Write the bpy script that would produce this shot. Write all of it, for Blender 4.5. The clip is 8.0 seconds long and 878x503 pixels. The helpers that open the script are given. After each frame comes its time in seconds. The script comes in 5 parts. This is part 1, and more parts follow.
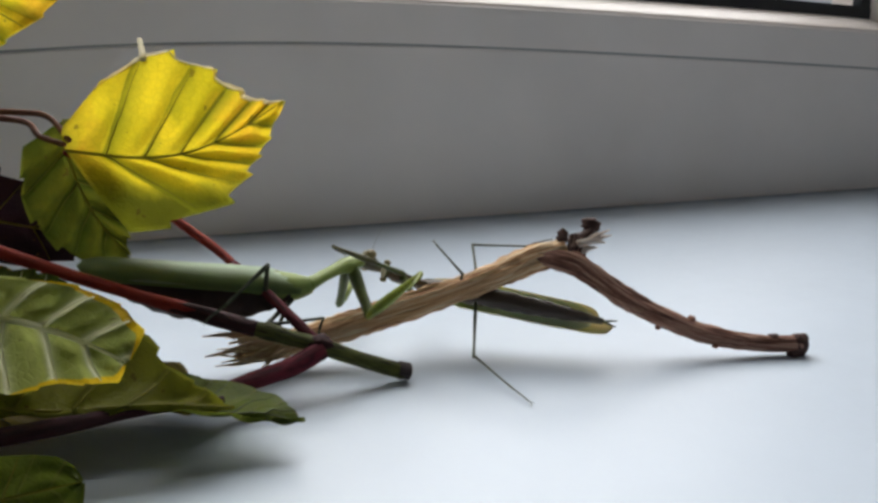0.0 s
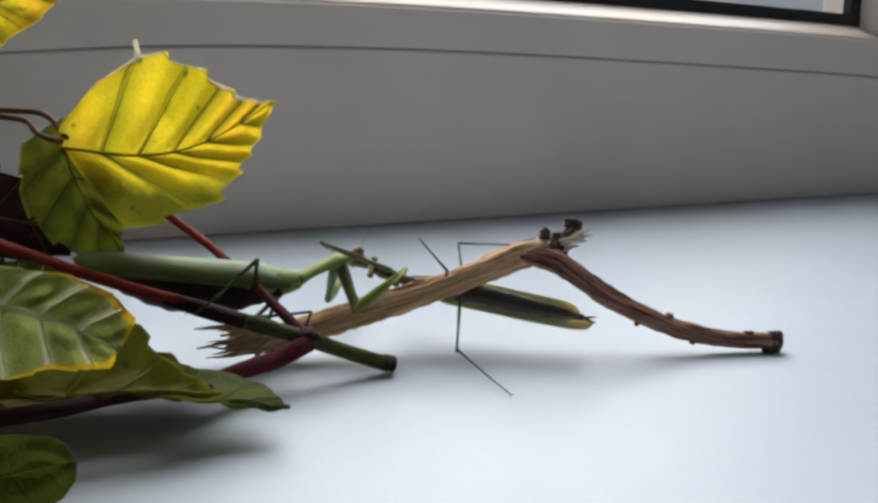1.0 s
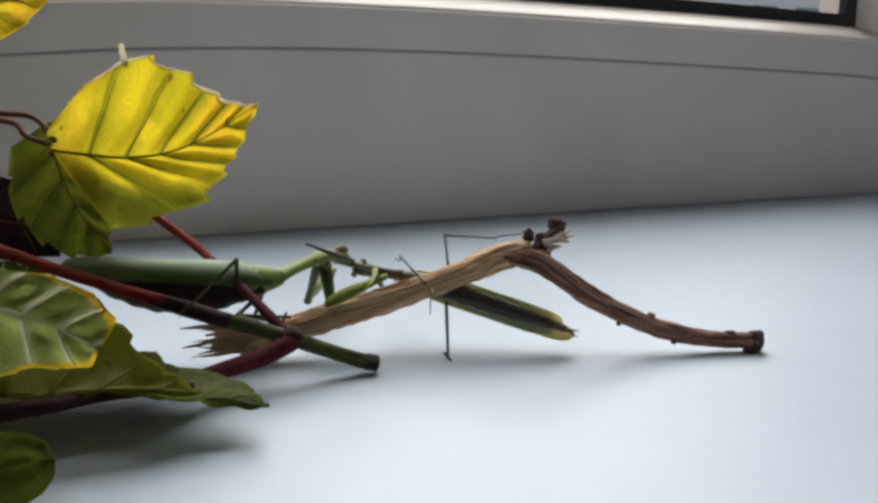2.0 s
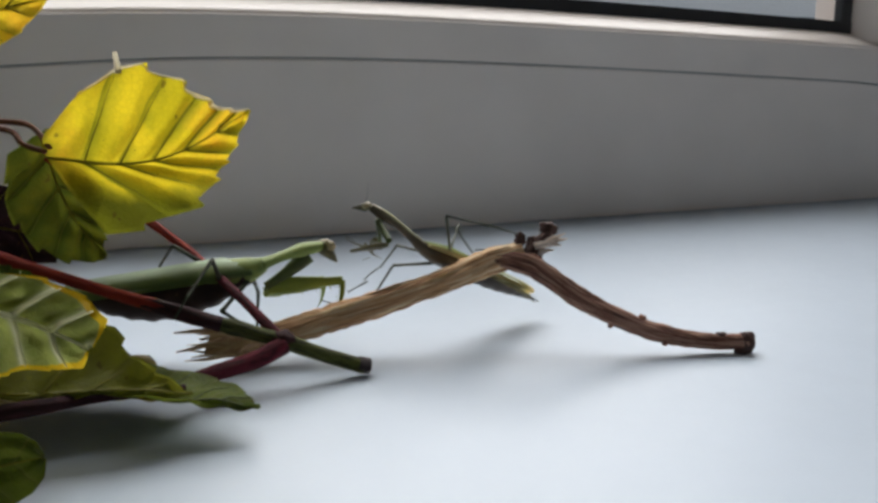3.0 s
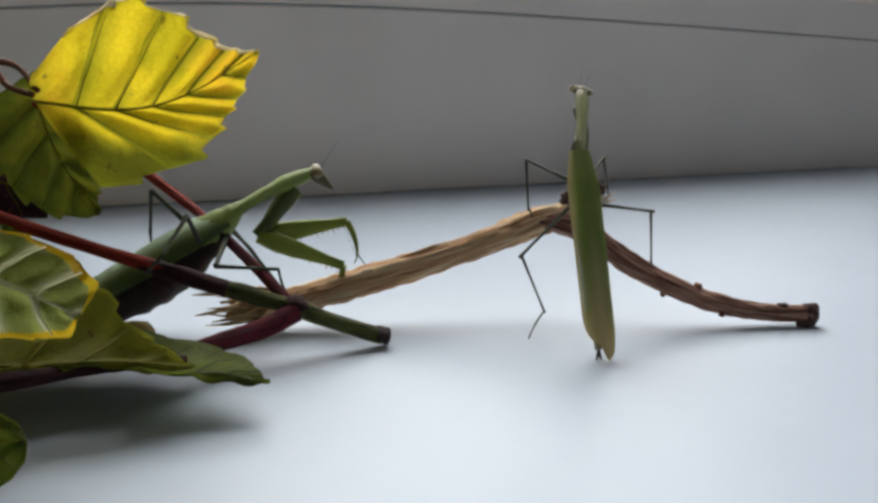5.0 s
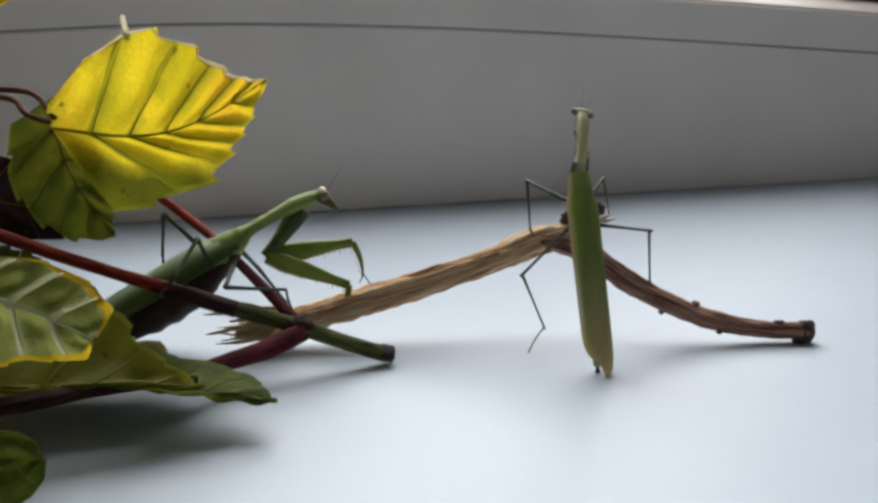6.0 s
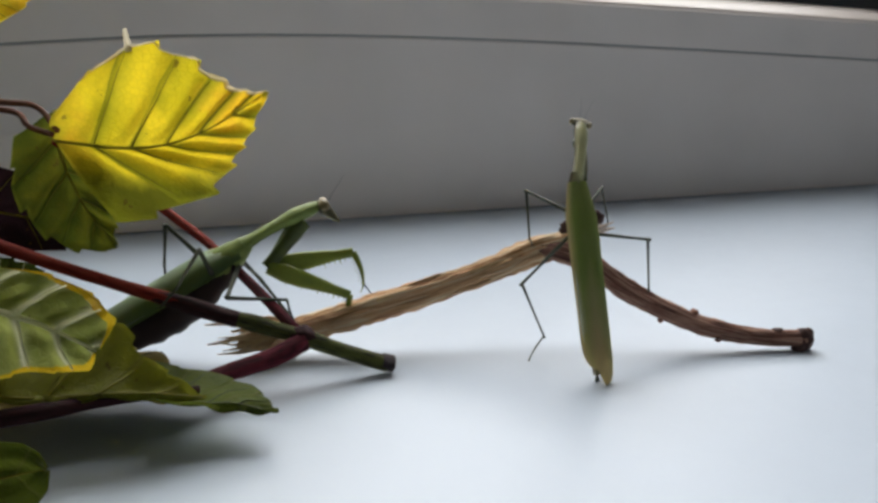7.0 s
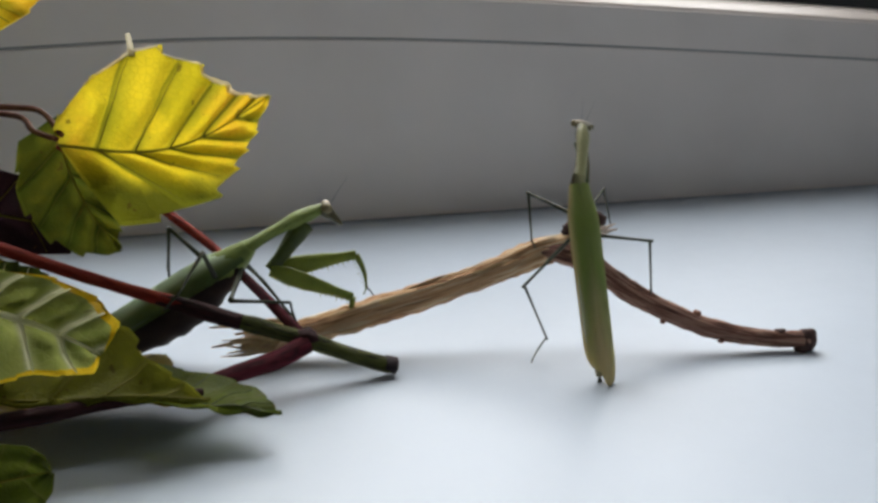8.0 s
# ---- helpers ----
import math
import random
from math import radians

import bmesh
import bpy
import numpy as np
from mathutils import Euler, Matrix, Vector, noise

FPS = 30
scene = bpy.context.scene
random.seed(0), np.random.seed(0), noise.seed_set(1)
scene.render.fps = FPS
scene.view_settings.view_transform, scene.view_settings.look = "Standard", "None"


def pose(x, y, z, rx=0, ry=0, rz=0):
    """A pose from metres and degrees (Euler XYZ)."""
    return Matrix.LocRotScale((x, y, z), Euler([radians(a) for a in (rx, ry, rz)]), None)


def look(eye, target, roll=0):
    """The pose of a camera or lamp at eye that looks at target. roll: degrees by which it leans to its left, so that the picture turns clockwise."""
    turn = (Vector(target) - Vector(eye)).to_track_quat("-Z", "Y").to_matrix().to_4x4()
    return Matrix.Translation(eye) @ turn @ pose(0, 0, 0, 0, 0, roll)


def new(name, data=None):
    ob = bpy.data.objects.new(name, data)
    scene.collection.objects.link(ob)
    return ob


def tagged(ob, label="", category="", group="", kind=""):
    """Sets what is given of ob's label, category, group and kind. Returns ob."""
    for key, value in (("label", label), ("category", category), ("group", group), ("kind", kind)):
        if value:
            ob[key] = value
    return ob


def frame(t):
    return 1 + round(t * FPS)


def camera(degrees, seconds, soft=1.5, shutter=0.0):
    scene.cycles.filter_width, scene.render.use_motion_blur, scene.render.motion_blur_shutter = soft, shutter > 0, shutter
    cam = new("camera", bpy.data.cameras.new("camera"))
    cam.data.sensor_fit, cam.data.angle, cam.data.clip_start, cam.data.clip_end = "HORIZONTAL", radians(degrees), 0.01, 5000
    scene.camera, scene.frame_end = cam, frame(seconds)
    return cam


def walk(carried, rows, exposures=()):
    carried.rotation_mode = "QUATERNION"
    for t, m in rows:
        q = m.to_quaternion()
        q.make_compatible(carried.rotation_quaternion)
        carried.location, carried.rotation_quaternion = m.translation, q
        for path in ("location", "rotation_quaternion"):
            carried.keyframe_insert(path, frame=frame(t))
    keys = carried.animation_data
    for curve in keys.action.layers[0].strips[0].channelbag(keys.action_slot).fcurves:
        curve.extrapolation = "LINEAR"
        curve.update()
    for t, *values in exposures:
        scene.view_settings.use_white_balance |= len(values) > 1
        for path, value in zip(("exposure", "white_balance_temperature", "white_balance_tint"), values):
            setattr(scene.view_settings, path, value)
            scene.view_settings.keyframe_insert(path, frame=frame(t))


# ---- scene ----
cam = camera(56.5, 8.0, soft=2.9, shutter=0.5)
walk(cam, [
    (0.0, pose(0.0000, 0.0000, 0.0700, 78.31, 0.02, -23.53)),
    (0.5, pose(0.0013, -0.0037, 0.0714, 78.12, -0.08, -23.11)),
    (1.0, pose(0.0007, -0.0076, 0.0693, 78.66, -0.36, -23.49)),
    (1.5, pose(0.0034, -0.0111, 0.0699, 78.62, -0.43, -23.22)),
    (2.8, pose(0.0061, -0.0136, 0.0702, 79.07, 0.08, -23.10)),
    (3.0, pose(0.0069, -0.0153, 0.0685, 79.41, 0.13, -22.99)),
    (3.5, pose(0.0027, 0.0006, 0.0646, 77.05, -0.84, -23.88)),
    (3.6, pose(-0.0003, 0.0041, 0.0649, 76.73, -1.25, -24.76)),
    (3.7, pose(0.0079, 0.0043, 0.0636, 76.82, -0.61, -23.10)),
    (4.0, pose(0.0088, 0.0040, 0.0633, 76.60, -0.78, -22.73)),
    (4.5, pose(0.0079, 0.0051, 0.0632, 76.61, -0.78, -22.75)),
    (6.0, pose(0.0077, -0.0015, 0.0686, 77.35, -0.31, -21.88)),
    (6.5, pose(0.0075, -0.0021, 0.0688, 77.49, -0.28, -21.80)),
    (7.0, pose(0.0075, -0.0027, 0.0694, 77.88, -0.05, -21.86)),
    (7.5, pose(0.0078, -0.0024, 0.0695, 77.90, 0.03, -21.73)),
    (8.0, pose(0.0078, -0.0034, 0.0697, 77.98, 0.23, -21.59)),
], exposures=[(0.0, 0.17, 6450, 10), (3.0, 0.06, 6450, 10), (3.5, -0.18, 6450, 10), (4.0, 0.03, 6450, 10), (4.5, 0.08, 6450, 10), (6.0, 0.15, 6450, 10), (8.0, 0.12, 6450, 10)])

# ---- daylight ----
world = bpy.data.worlds.new("overcast_sky")
scene.world = world
world.use_nodes = True
wn = world.node_tree.nodes
sky = wn.new("ShaderNodeTexSky")
sky.sky_type = "NISHITA"
sky.sun_disc = False
sky.sun_elevation = radians(51)
sky.sun_rotation = radians(21.5)
sky.dust_density = 0.3
world.node_tree.links.new(sky.outputs[0], wn["Background"].inputs[0])
wn["Background"].inputs[1].default_value = 0.05

sun_data = bpy.data.lights.new("sun", "SUN")
sun_data.energy = 3.1
sun_data.angle = radians(66)
sun_data.color = (1.0, 0.98, 0.95)
sun = new("sun", sun_data)
sun.matrix_world = look((0.30, 0.76, 1.0), (0, 0, 0))


# ---- materials ----
class Mat:
    """A node material around one Principled shader."""

    def __init__(self, name, color=(0.5, 0.5, 0.5), rough=0.5, metal=0.0):
        self.m = bpy.data.materials.new(name)
        self.m.use_nodes = True
        self.t = self.m.node_tree
        self.bsdf = self.t.nodes["Principled BSDF"]
        self.out = self.t.nodes["Material Output"]
        self.set("Base Color", (*color, 1))
        self.set("Roughness", rough)
        self.set("Metallic", metal)

    def set(self, socket, value):
        self.bsdf.inputs[socket].default_value = value

    def node(self, kind, **props):
        n = self.t.nodes.new(kind)
        for k, v in props.items():
            if k == "operation":
                n.operation = v
            elif k == "data_type":
                n.data_type = v
            elif k == "blend_type":
                n.blend_type = v
        return n

    def link(self, a, b):
        self.t.links.new(a, b)

    def coords(self, space="Object", scale=(1, 1, 1)):
        c = self.node("ShaderNodeTexCoord")
        mp = self.node("ShaderNodeMapping")
        mp.inputs["Scale"].default_value = scale
        self.link(c.outputs[space], mp.inputs[0])
        return mp.outputs[0]

    def noise(self, vec, scale, detail=4.0, rough=0.55, distort=0.0):
        n = self.node("ShaderNodeTexNoise")
        n.inputs["Scale"].default_value = scale
        n.inputs["Detail"].default_value = detail
        n.inputs["Roughness"].default_value = rough
        n.inputs["Distortion"].default_value = distort
        self.link(vec, n.inputs["Vector"])
        return n.outputs["Fac"]

    def ramp(self, fac, stops):
        r = self.node("ShaderNodeValToRGB")
        while len(r.color_ramp.elements) < len(stops):
            r.color_ramp.elements.new(0.5)
        for e, (p, c) in zip(r.color_ramp.elements, stops):
            e.position, e.color = p, (*c, 1) if len(c) == 3 else c
        self.link(fac, r.inputs[0])
        return r.outputs["Color"]

    def math(self, op, a, b=None):
        n = self.node("ShaderNodeMath", operation=op)
        for i, v in enumerate((a, b)):
            if v is None:
                continue
            if isinstance(v, (int, float)):
                n.inputs[i].default_value = v
            else:
                self.link(v, n.inputs[i])
        return n.outputs[0]

    def mix(self, fac, a, b, blend="MIX"):
        n = self.node("ShaderNodeMix", data_type="RGBA", blend_type=blend)
        for sock, v in ((n.inputs[0], fac), (n.inputs[6], a), (n.inputs[7], b)):
            if isinstance(v, (int, float)):
                sock.default_value = v
            elif isinstance(v, tuple):
                sock.default_value = (*v, 1)
            else:
                self.link(v, sock)
        return n.outputs[2]

    def bump(self, height, strength=0.3, distance=0.0005):
        b = self.node("ShaderNodeBump")
        b.inputs["Strength"].default_value = strength
        b.inputs["Distance"].default_value = distance
        self.link(height, b.inputs["Height"])
        self.link(b.outputs[0], self.bsdf.inputs["Normal"])
        return b.outputs[0]

    def base(self, col):
        self.link(col, self.bsdf.inputs["Base Color"])

    def translucent(self, col, amount, normal=None):
        tr = self.node("ShaderNodeBsdfTranslucent")
        if isinstance(col, tuple):
            tr.inputs[0].default_value = (*col, 1)
        else:
            self.link(col, tr.inputs[0])
        if normal is not None:
            self.link(normal, tr.inputs["Normal"])
        ms = self.node("ShaderNodeMixShader")
        ms.inputs[0].default_value = amount
        self.link(self.bsdf.outputs[0], ms.inputs[1])
        self.link(tr.outputs[0], ms.inputs[2])
        self.link(ms.outputs[0], self.out.inputs["Surface"])


def make_plastic(name, color, rough, dirt=0.06, gloss=0.5):
    a = Mat(name, color, rough)
    a.set("Specular IOR Level", gloss)
    v = a.coords()
    big = a.noise(v, 9.0, 3)
    fine = a.noise(v, 160.0, 4)
    dark = tuple(c * (1 - dirt * 2.2) for c in color)
    col = a.ramp(big, [(0.3, dark), (0.65, color)])
    a.base(a.mix(a.math("MULTIPLY", fine, dirt), col, tuple(c * 0.55 for c in color)))
    a.link(a.math("ADD", a.math("MULTIPLY", fine, 0.15), rough - 0.07), a.bsdf.inputs["Roughness"])
    a.bump(a.noise(v, 420.0, 2), 0.08, 0.0002)
    return a.m


def make_leaf(name, body, spots, vein, veins=5.0, vein_width=0.05, amount=0.5, rough=0.45, patch=0.5, rim=None, warm=None, halo=7.0, halo_mix=0.42, base_green_shade=None, net_mix=0.10, rim_at=0.575, band=None):
    """Leaf skin: u runs along the midrib, v across; the side veins lie at even steps of u."""
    a = Mat(name, body, rough)
    a.set("Specular IOR Level", 0.22)
    uvn = a.node("ShaderNodeTexCoord")
    sep = a.node("ShaderNodeSeparateXYZ")
    a.link(uvn.outputs["UV"], sep.inputs[0])
    u, v = sep.outputs[0], sep.outputs[1]
    obj = a.coords()
    wob = a.noise(obj, 90.0, 3)
    av = a.math("ABSOLUTE", a.math("SUBTRACT", v, 0.5))
    phase = a.math("FRACT", a.math("ADD", a.math("MULTIPLY", u, veins), a.math("MULTIPLY", wob, 0.2)))
    dist = a.math("ABSOLUTE", a.math("SUBTRACT", phase, 0.5))
    near = a.math("GREATER_THAN", dist, 0.5 - vein_width * 0.6)
    soft = a.math("POWER", a.math("MULTIPLY", dist, 2.0), halo)
    tert = a.noise(obj, 420.0, 3, 0.6, 0.8)
    net = a.node("ShaderNodeTexVoronoi")
    net.feature = "DISTANCE_TO_EDGE"
    net.inputs["Scale"].default_value = 620.0
    a.link(obj, net.inputs["Vector"])
    mesh_line = a.ramp(net.outputs["Distance"], [(0.0, (1, 1, 1)), (0.16, (0, 0, 0))])
    mottle = a.ramp(a.noise(obj, 55.0, 5, 0.6), [(0.36, spots), (0.36 + patch * 0.4, body)])
    col = a.mix(a.math("MULTIPLY", tert, 0.35), mottle, tuple(c * 0.62 for c in body))
    if warm:
        col = a.mix(a.ramp(a.noise(obj, 34.0, 4, 0.6), [(0.52, (0, 0, 0)), (0.68, (0.7, 0.7, 0.7))]), col, warm)
    # green pigment at the leaf base, with the shade there painted in
    if base_green_shade:
        lobe = a.math("ADD", a.math("MULTIPLY", a.math("ADD", u, a.math("MULTIPLY", v, 1.15)), -1.5), a.math("MULTIPLY", a.noise(obj, 70.0, 4, 0.6), 0.7))
        col = a.mix(a.ramp(a.math("ADD", lobe, 1.0), [(0.62, (0, 0, 0)), (0.98, (0.9, 0.9, 0.9))]), col, base_green_shade)
    # green beside each vein, with the furrow's one-sided shade painted in
    if band:
        shade = a.ramp(phase, [(0.0, (0.9, 0.9, 0.9)), (0.16, (0.65, 0.65, 0.65)), (0.42, (0, 0, 0))])
        where = a.ramp(a.noise(obj, 48.0, 4, 0.6), [(0.34, (0, 0, 0)), (0.54, (0.95, 0.95, 0.95))])
        col = a.mix(a.math("MULTIPLY", shade, where), col, band)
    col = a.mix(a.math("MULTIPLY", mesh_line, net_mix), col, vein)
    freckle = a.math("GREATER_THAN", a.noise(obj, 330.0, 2), 0.71)
    col = a.mix(a.math("MULTIPLY", freckle, 0.6), col, (0.16, 0.09, 0.02))
    col = a.mix(a.math("MULTIPLY", soft, halo_mix), col, vein)
    col = a.mix(a.math("MULTIPLY", near, 0.5), col, vein)
    mid = a.math("LESS_THAN", av, 0.012)
    col = a.mix(a.math("MULTIPLY", mid, 0.7), col, vein)
    if rim:
        edge = a.math("GREATER_THAN", a.math("ADD", a.math("ADD", av, a.math("MULTIPLY", u, 0.14)), a.math("MULTIPLY", wob, 0.05)), rim_at)
        col = a.mix(edge, col, rim)
    a.base(col)
    nrm = a.bump(a.math("ADD", a.math("ADD", soft, a.math("MULTIPLY", mesh_line, 0.25)), a.math("MULTIPLY", tert, 0.6)), 0.5, 0.0006)
    a.translucent(col, amount, nrm)
    return a.m


def make_bark(name, light, mid, dark, along=22.0, around=3.2, fine_mix=0.55):
    """Split wood and bark with fibres along the stem (u along in metres, v round)."""
    a = Mat(name, mid, 0.75)
    a.set("Specular IOR Level", 0.22)
    c = a.coords("UV", (along, around, 1))
    fib = a.noise(c, 5.0, 6, 0.65, 0.6)
    fine = a.noise(a.coords("UV", (along * 4, around * 9, 1)), 6.0, 4, 0.6)
    obj = a.coords()
    blot = a.noise(obj, 60.0, 4)
    col = a.ramp(fib, [(0.38, dark), (0.47, mid), (0.60, light)])
    col = a.mix(a.math("MULTIPLY", fine, fine_mix), col, tuple(x * 0.45 for x in mid))
    col = a.mix(a.ramp(blot, [(0.62, (0, 0, 0)), (0.80, (0.45, 0.45, 0.45))]), col, dark)
    a.base(col)
    a.bump(a.math("ADD", fib, a.math("MULTIPLY", fine, 0.5)), 0.7, 0.0012)
    return a.m


def make_skin(name, back, belly, rough=0.42, spots=(0.2, 0.2, 0.05), amount=0.0, scale=300.0):
    """Insect cuticle: two tones in soft patches with a fine grain."""
    a = Mat(name, back, rough)
    a.set("Specular IOR Level", 0.3)
    obj = a.coords()
    col = a.ramp(a.noise(obj, scale * 0.35, 4), [(0.35, belly), (0.6, back)])
    col = a.mix(a.math("MULTIPLY", a.noise(obj, scale * 4, 3), 0.35), col, spots)
    a.base(col)
    nrm = a.bump(a.noise(obj, scale * 5, 2), 0.2, 0.0002)
    if amount:
        a.translucent(col, amount, nrm)
    return a.m


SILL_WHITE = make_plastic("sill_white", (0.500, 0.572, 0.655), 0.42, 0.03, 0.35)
FRAME_WHITE = make_plastic("frame_white", (0.89, 0.81, 0.75), 0.38, 0.05)
GASKET_BLACK = make_plastic("gasket_black", (0.012, 0.012, 0.014), 0.55, 0.05)
SEAL_GREY = make_plastic("seal_grey", (0.38, 0.37, 0.35), 0.6, 0.05)
# kept pale so that the unseen ground bounces light up
FAR_GROUND = make_plastic("far_ground", (0.82, 0.82, 0.81), 0.9)
FAR_WALL = make_plastic("far_wall", (0.88, 0.86, 0.83), 0.9)
FAR_PANE = make_plastic("far_pane", (0.30, 0.30, 0.31), 0.4)
WALL_PAINT = make_plastic("wall_paint", (0.66, 0.58, 0.46), 0.85, 0.06)
CEILING_PAINT = make_plastic("ceiling_paint", (0.86, 0.85, 0.82), 0.9, 0.03)
FLOOR_WOOD = make_bark("floor_wood", (0.34, 0.25, 0.16), (0.28, 0.20, 0.125), (0.20, 0.13, 0.08), 2.0, 2.0)
glass = Mat("window_glass", (1, 1, 1), 0.0)
glass.set("Transmission Weight", 1.0)
glass.set("IOR", 1.02)
GLASS = glass.m
# cloth of the unseen curtains that warm the added fill light
cloth = Mat("fill_curtain_cloth", (0.72, 0.60, 0.44), 0.9)
cloth_v = cloth.coords("Object", (1, 1, 0.04))
cloth_c = cloth.ramp(cloth.noise(cloth_v, 24.0, 3), [(0.35, (0.86, 0.74, 0.58)), (0.65, (0.95, 0.85, 0.70))])
cloth.base(cloth_c)
cloth.translucent(cloth_c, 0.9)
FILL_CURTAIN = cloth.m

YELLOW_LEAF = make_leaf("yellow_leaf", (0.97, 0.81, 0.04), (0.78, 0.67, 0.025), (0.26, 0.25, 0.02), 6.0, 0.02, 0.66, 0.42, patch=0.4, warm=(0.92, 0.60, 0.05), base_green_shade=(0.17, 0.19, 0.02), halo_mix=0.2, band=(0.34, 0.35, 0.02))
OLD_GREEN_LEAF = make_leaf("old_green_leaf", (0.27, 0.27, 0.025), (0.10, 0.15, 0.02), (0.09, 0.11, 0.012), 5.0, 0.03, 0.55, band=(0.08, 0.13, 0.015))
FOLD_LEAF = make_leaf("folded_leaf", (0.22, 0.27, 0.035), (0.10, 0.14, 0.02), (0.26, 0.27, 0.07), 5.0, 0.02, 0.5)
OLIVE_LEAF = make_leaf("olive_leaf", (0.36, 0.36, 0.04), (0.21, 0.23, 0.025), (0.24, 0.23, 0.05), 5.0, 0.02, 0.5)
# brown of the hidden low leaves, picked to warm the shade they cast
SHADE_LEAF = make_leaf("withered_leaf", (0.36, 0.27, 0.02), (0.22, 0.16, 0.015), (0.26, 0.20, 0.05), 5.0, 0.02, 0.22)
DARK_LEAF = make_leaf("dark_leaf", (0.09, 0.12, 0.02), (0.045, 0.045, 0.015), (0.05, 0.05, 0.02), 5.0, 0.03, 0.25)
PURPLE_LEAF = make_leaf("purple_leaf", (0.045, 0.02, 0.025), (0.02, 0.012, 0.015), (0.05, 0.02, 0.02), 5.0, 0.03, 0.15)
PALE_LEAF = make_leaf("pale_veined_leaf", (0.58, 0.64, 0.20), (0.26, 0.32, 0.06), (0.99, 0.98, 0.82), 4.0, 0.06, 0.75, 0.35, rim=(0.85, 0.65, 0.04), halo=5.0, halo_mix=0.85, net_mix=0.03, rim_at=0.545)
DRY_RIM = make_skin("dry_leaf_rim", (0.96, 0.93, 0.82), (0.88, 0.80, 0.58), 0.6, (0.7, 0.58, 0.35), 0.85)
VEIN_PALE = make_skin("vein_pale", (0.97, 0.96, 0.76), (0.92, 0.91, 0.66), 0.5, (0.8, 0.8, 0.5), 0.6)
VEIN_GREEN = make_skin("vein_green", (0.11, 0.14, 0.03), (0.07, 0.09, 0.02), 0.5, (0.05, 0.05, 0.02))
VEIN_DARK = make_skin("vein_dark", (0.32, 0.29, 0.03), (0.24, 0.23, 0.03), 0.5, (0.2, 0.17, 0.03), 0.3)
TWIG_WOOD = make_bark("twig_wood", (0.98, 0.801, 0.513), (0.8, 0.458, 0.225), (0.3, 0.12, 0.054), 9.0, 4.5, fine_mix=0.42)
TWIG_BARK = make_bark("twig_bark", (0.62, 0.38, 0.27), (0.28, 0.125, 0.085), (0.08, 0.034, 0.028), 14.0, 3.6, fine_mix=0.45)
KNOB_DARK = make_bark("knob_dark", (0.10, 0.075, 0.075), (0.055, 0.04, 0.042), (0.02, 0.014, 0.015))
KNOB_BROWN = make_bark("knob_brown", (0.32, 0.20, 0.165), (0.10, 0.055, 0.047), (0.025, 0.018, 0.016), 60.0, 4.0)
STRAW = make_bark("split_straw", (0.97, 0.80, 0.48), (0.90, 0.62, 0.30), (0.55, 0.32, 0.12), fine_mix=0.25)
PALE_WOOD = make_bark("pale_broken_wood", (0.97, 0.90, 0.80), (0.86, 0.72, 0.60), (0.45, 0.30, 0.24), fine_mix=0.2)
RED_STEM = make_bark("red_stem", (0.38, 0.05, 0.03), (0.34, 0.03, 0.018), (0.16, 0.016, 0.016), 30, 2)
DARK_RED = make_bark("dark_red_stem", (0.19, 0.02, 0.035), (0.11, 0.012, 0.022), (0.05, 0.007, 0.012), 30, 2)
DARK_STEM = make_bark("dark_stem", (0.07, 0.018, 0.02), (0.04, 0.011, 0.012), (0.018, 0.008, 0.008), 30, 2)
GREEN_STEM = make_bark("green_stem", (0.13, 0.15, 0.03), (0.08, 0.085, 0.02), (0.03, 0.026, 0.014), 30, 2)
BROWN_STEM = make_bark("brown_stem", (0.36, 0.17, 0.11), (0.24, 0.10, 0.065), (0.10, 0.04, 0.03), 30, 2)

# ---- mesh helpers ----
def part(name, bm, material, parent=None, label="", smooth=True):
    me = bpy.data.meshes.new(name)
    bmesh.ops.recalc_face_normals(bm, faces=bm.faces)
    bm.to_mesh(me)
    bm.free()
    for m in (material if isinstance(material, (list, tuple)) else [material]):
        me.materials.append(m)
    for p in me.polygons:
        p.use_smooth = smooth
    ob = new(name, me)
    if parent is not None:
        ob.parent = parent
    if label:
        tagged(ob, label)
    return ob


def box(bm, x0, x1, y0, y1, z0, z1, bevel=0.0):
    m = Matrix.LocRotScale(((x0 + x1) / 2, (y0 + y1) / 2, (z0 + z1) / 2), None, (x1 - x0, y1 - y0, z1 - z0))
    r = bmesh.ops.create_cube(bm, size=1, matrix=m)
    if bevel:
        es = list({e for v in r["verts"] for e in v.link_edges})
        bmesh.ops.bevel(bm, geom=es, offset=bevel, segments=3, affect="EDGES", profile=0.6)
    return bm


def mmv(*p):
    return Vector(p) / 1000


def spline(points, steps):
    """Catmull-Rom through the points."""
    pts = [Vector(p) for p in points]
    ext = [pts[0] * 2 - pts[1], *pts, pts[-1] * 2 - pts[-2]]
    out = []
    for i in range(1, len(ext) - 2):
        p0, p1, p2, p3 = ext[i - 1:i + 3]
        for k in range(steps):
            t = k / steps
            out.append(0.5 * (2 * p1 + (p2 - p0) * t + (2 * p0 - 5 * p1 + 4 * p2 - p3) * t * t + (3 * p1 - p0 - 3 * p2 + p3) * t ** 3))
    out.append(pts[-1])
    return out


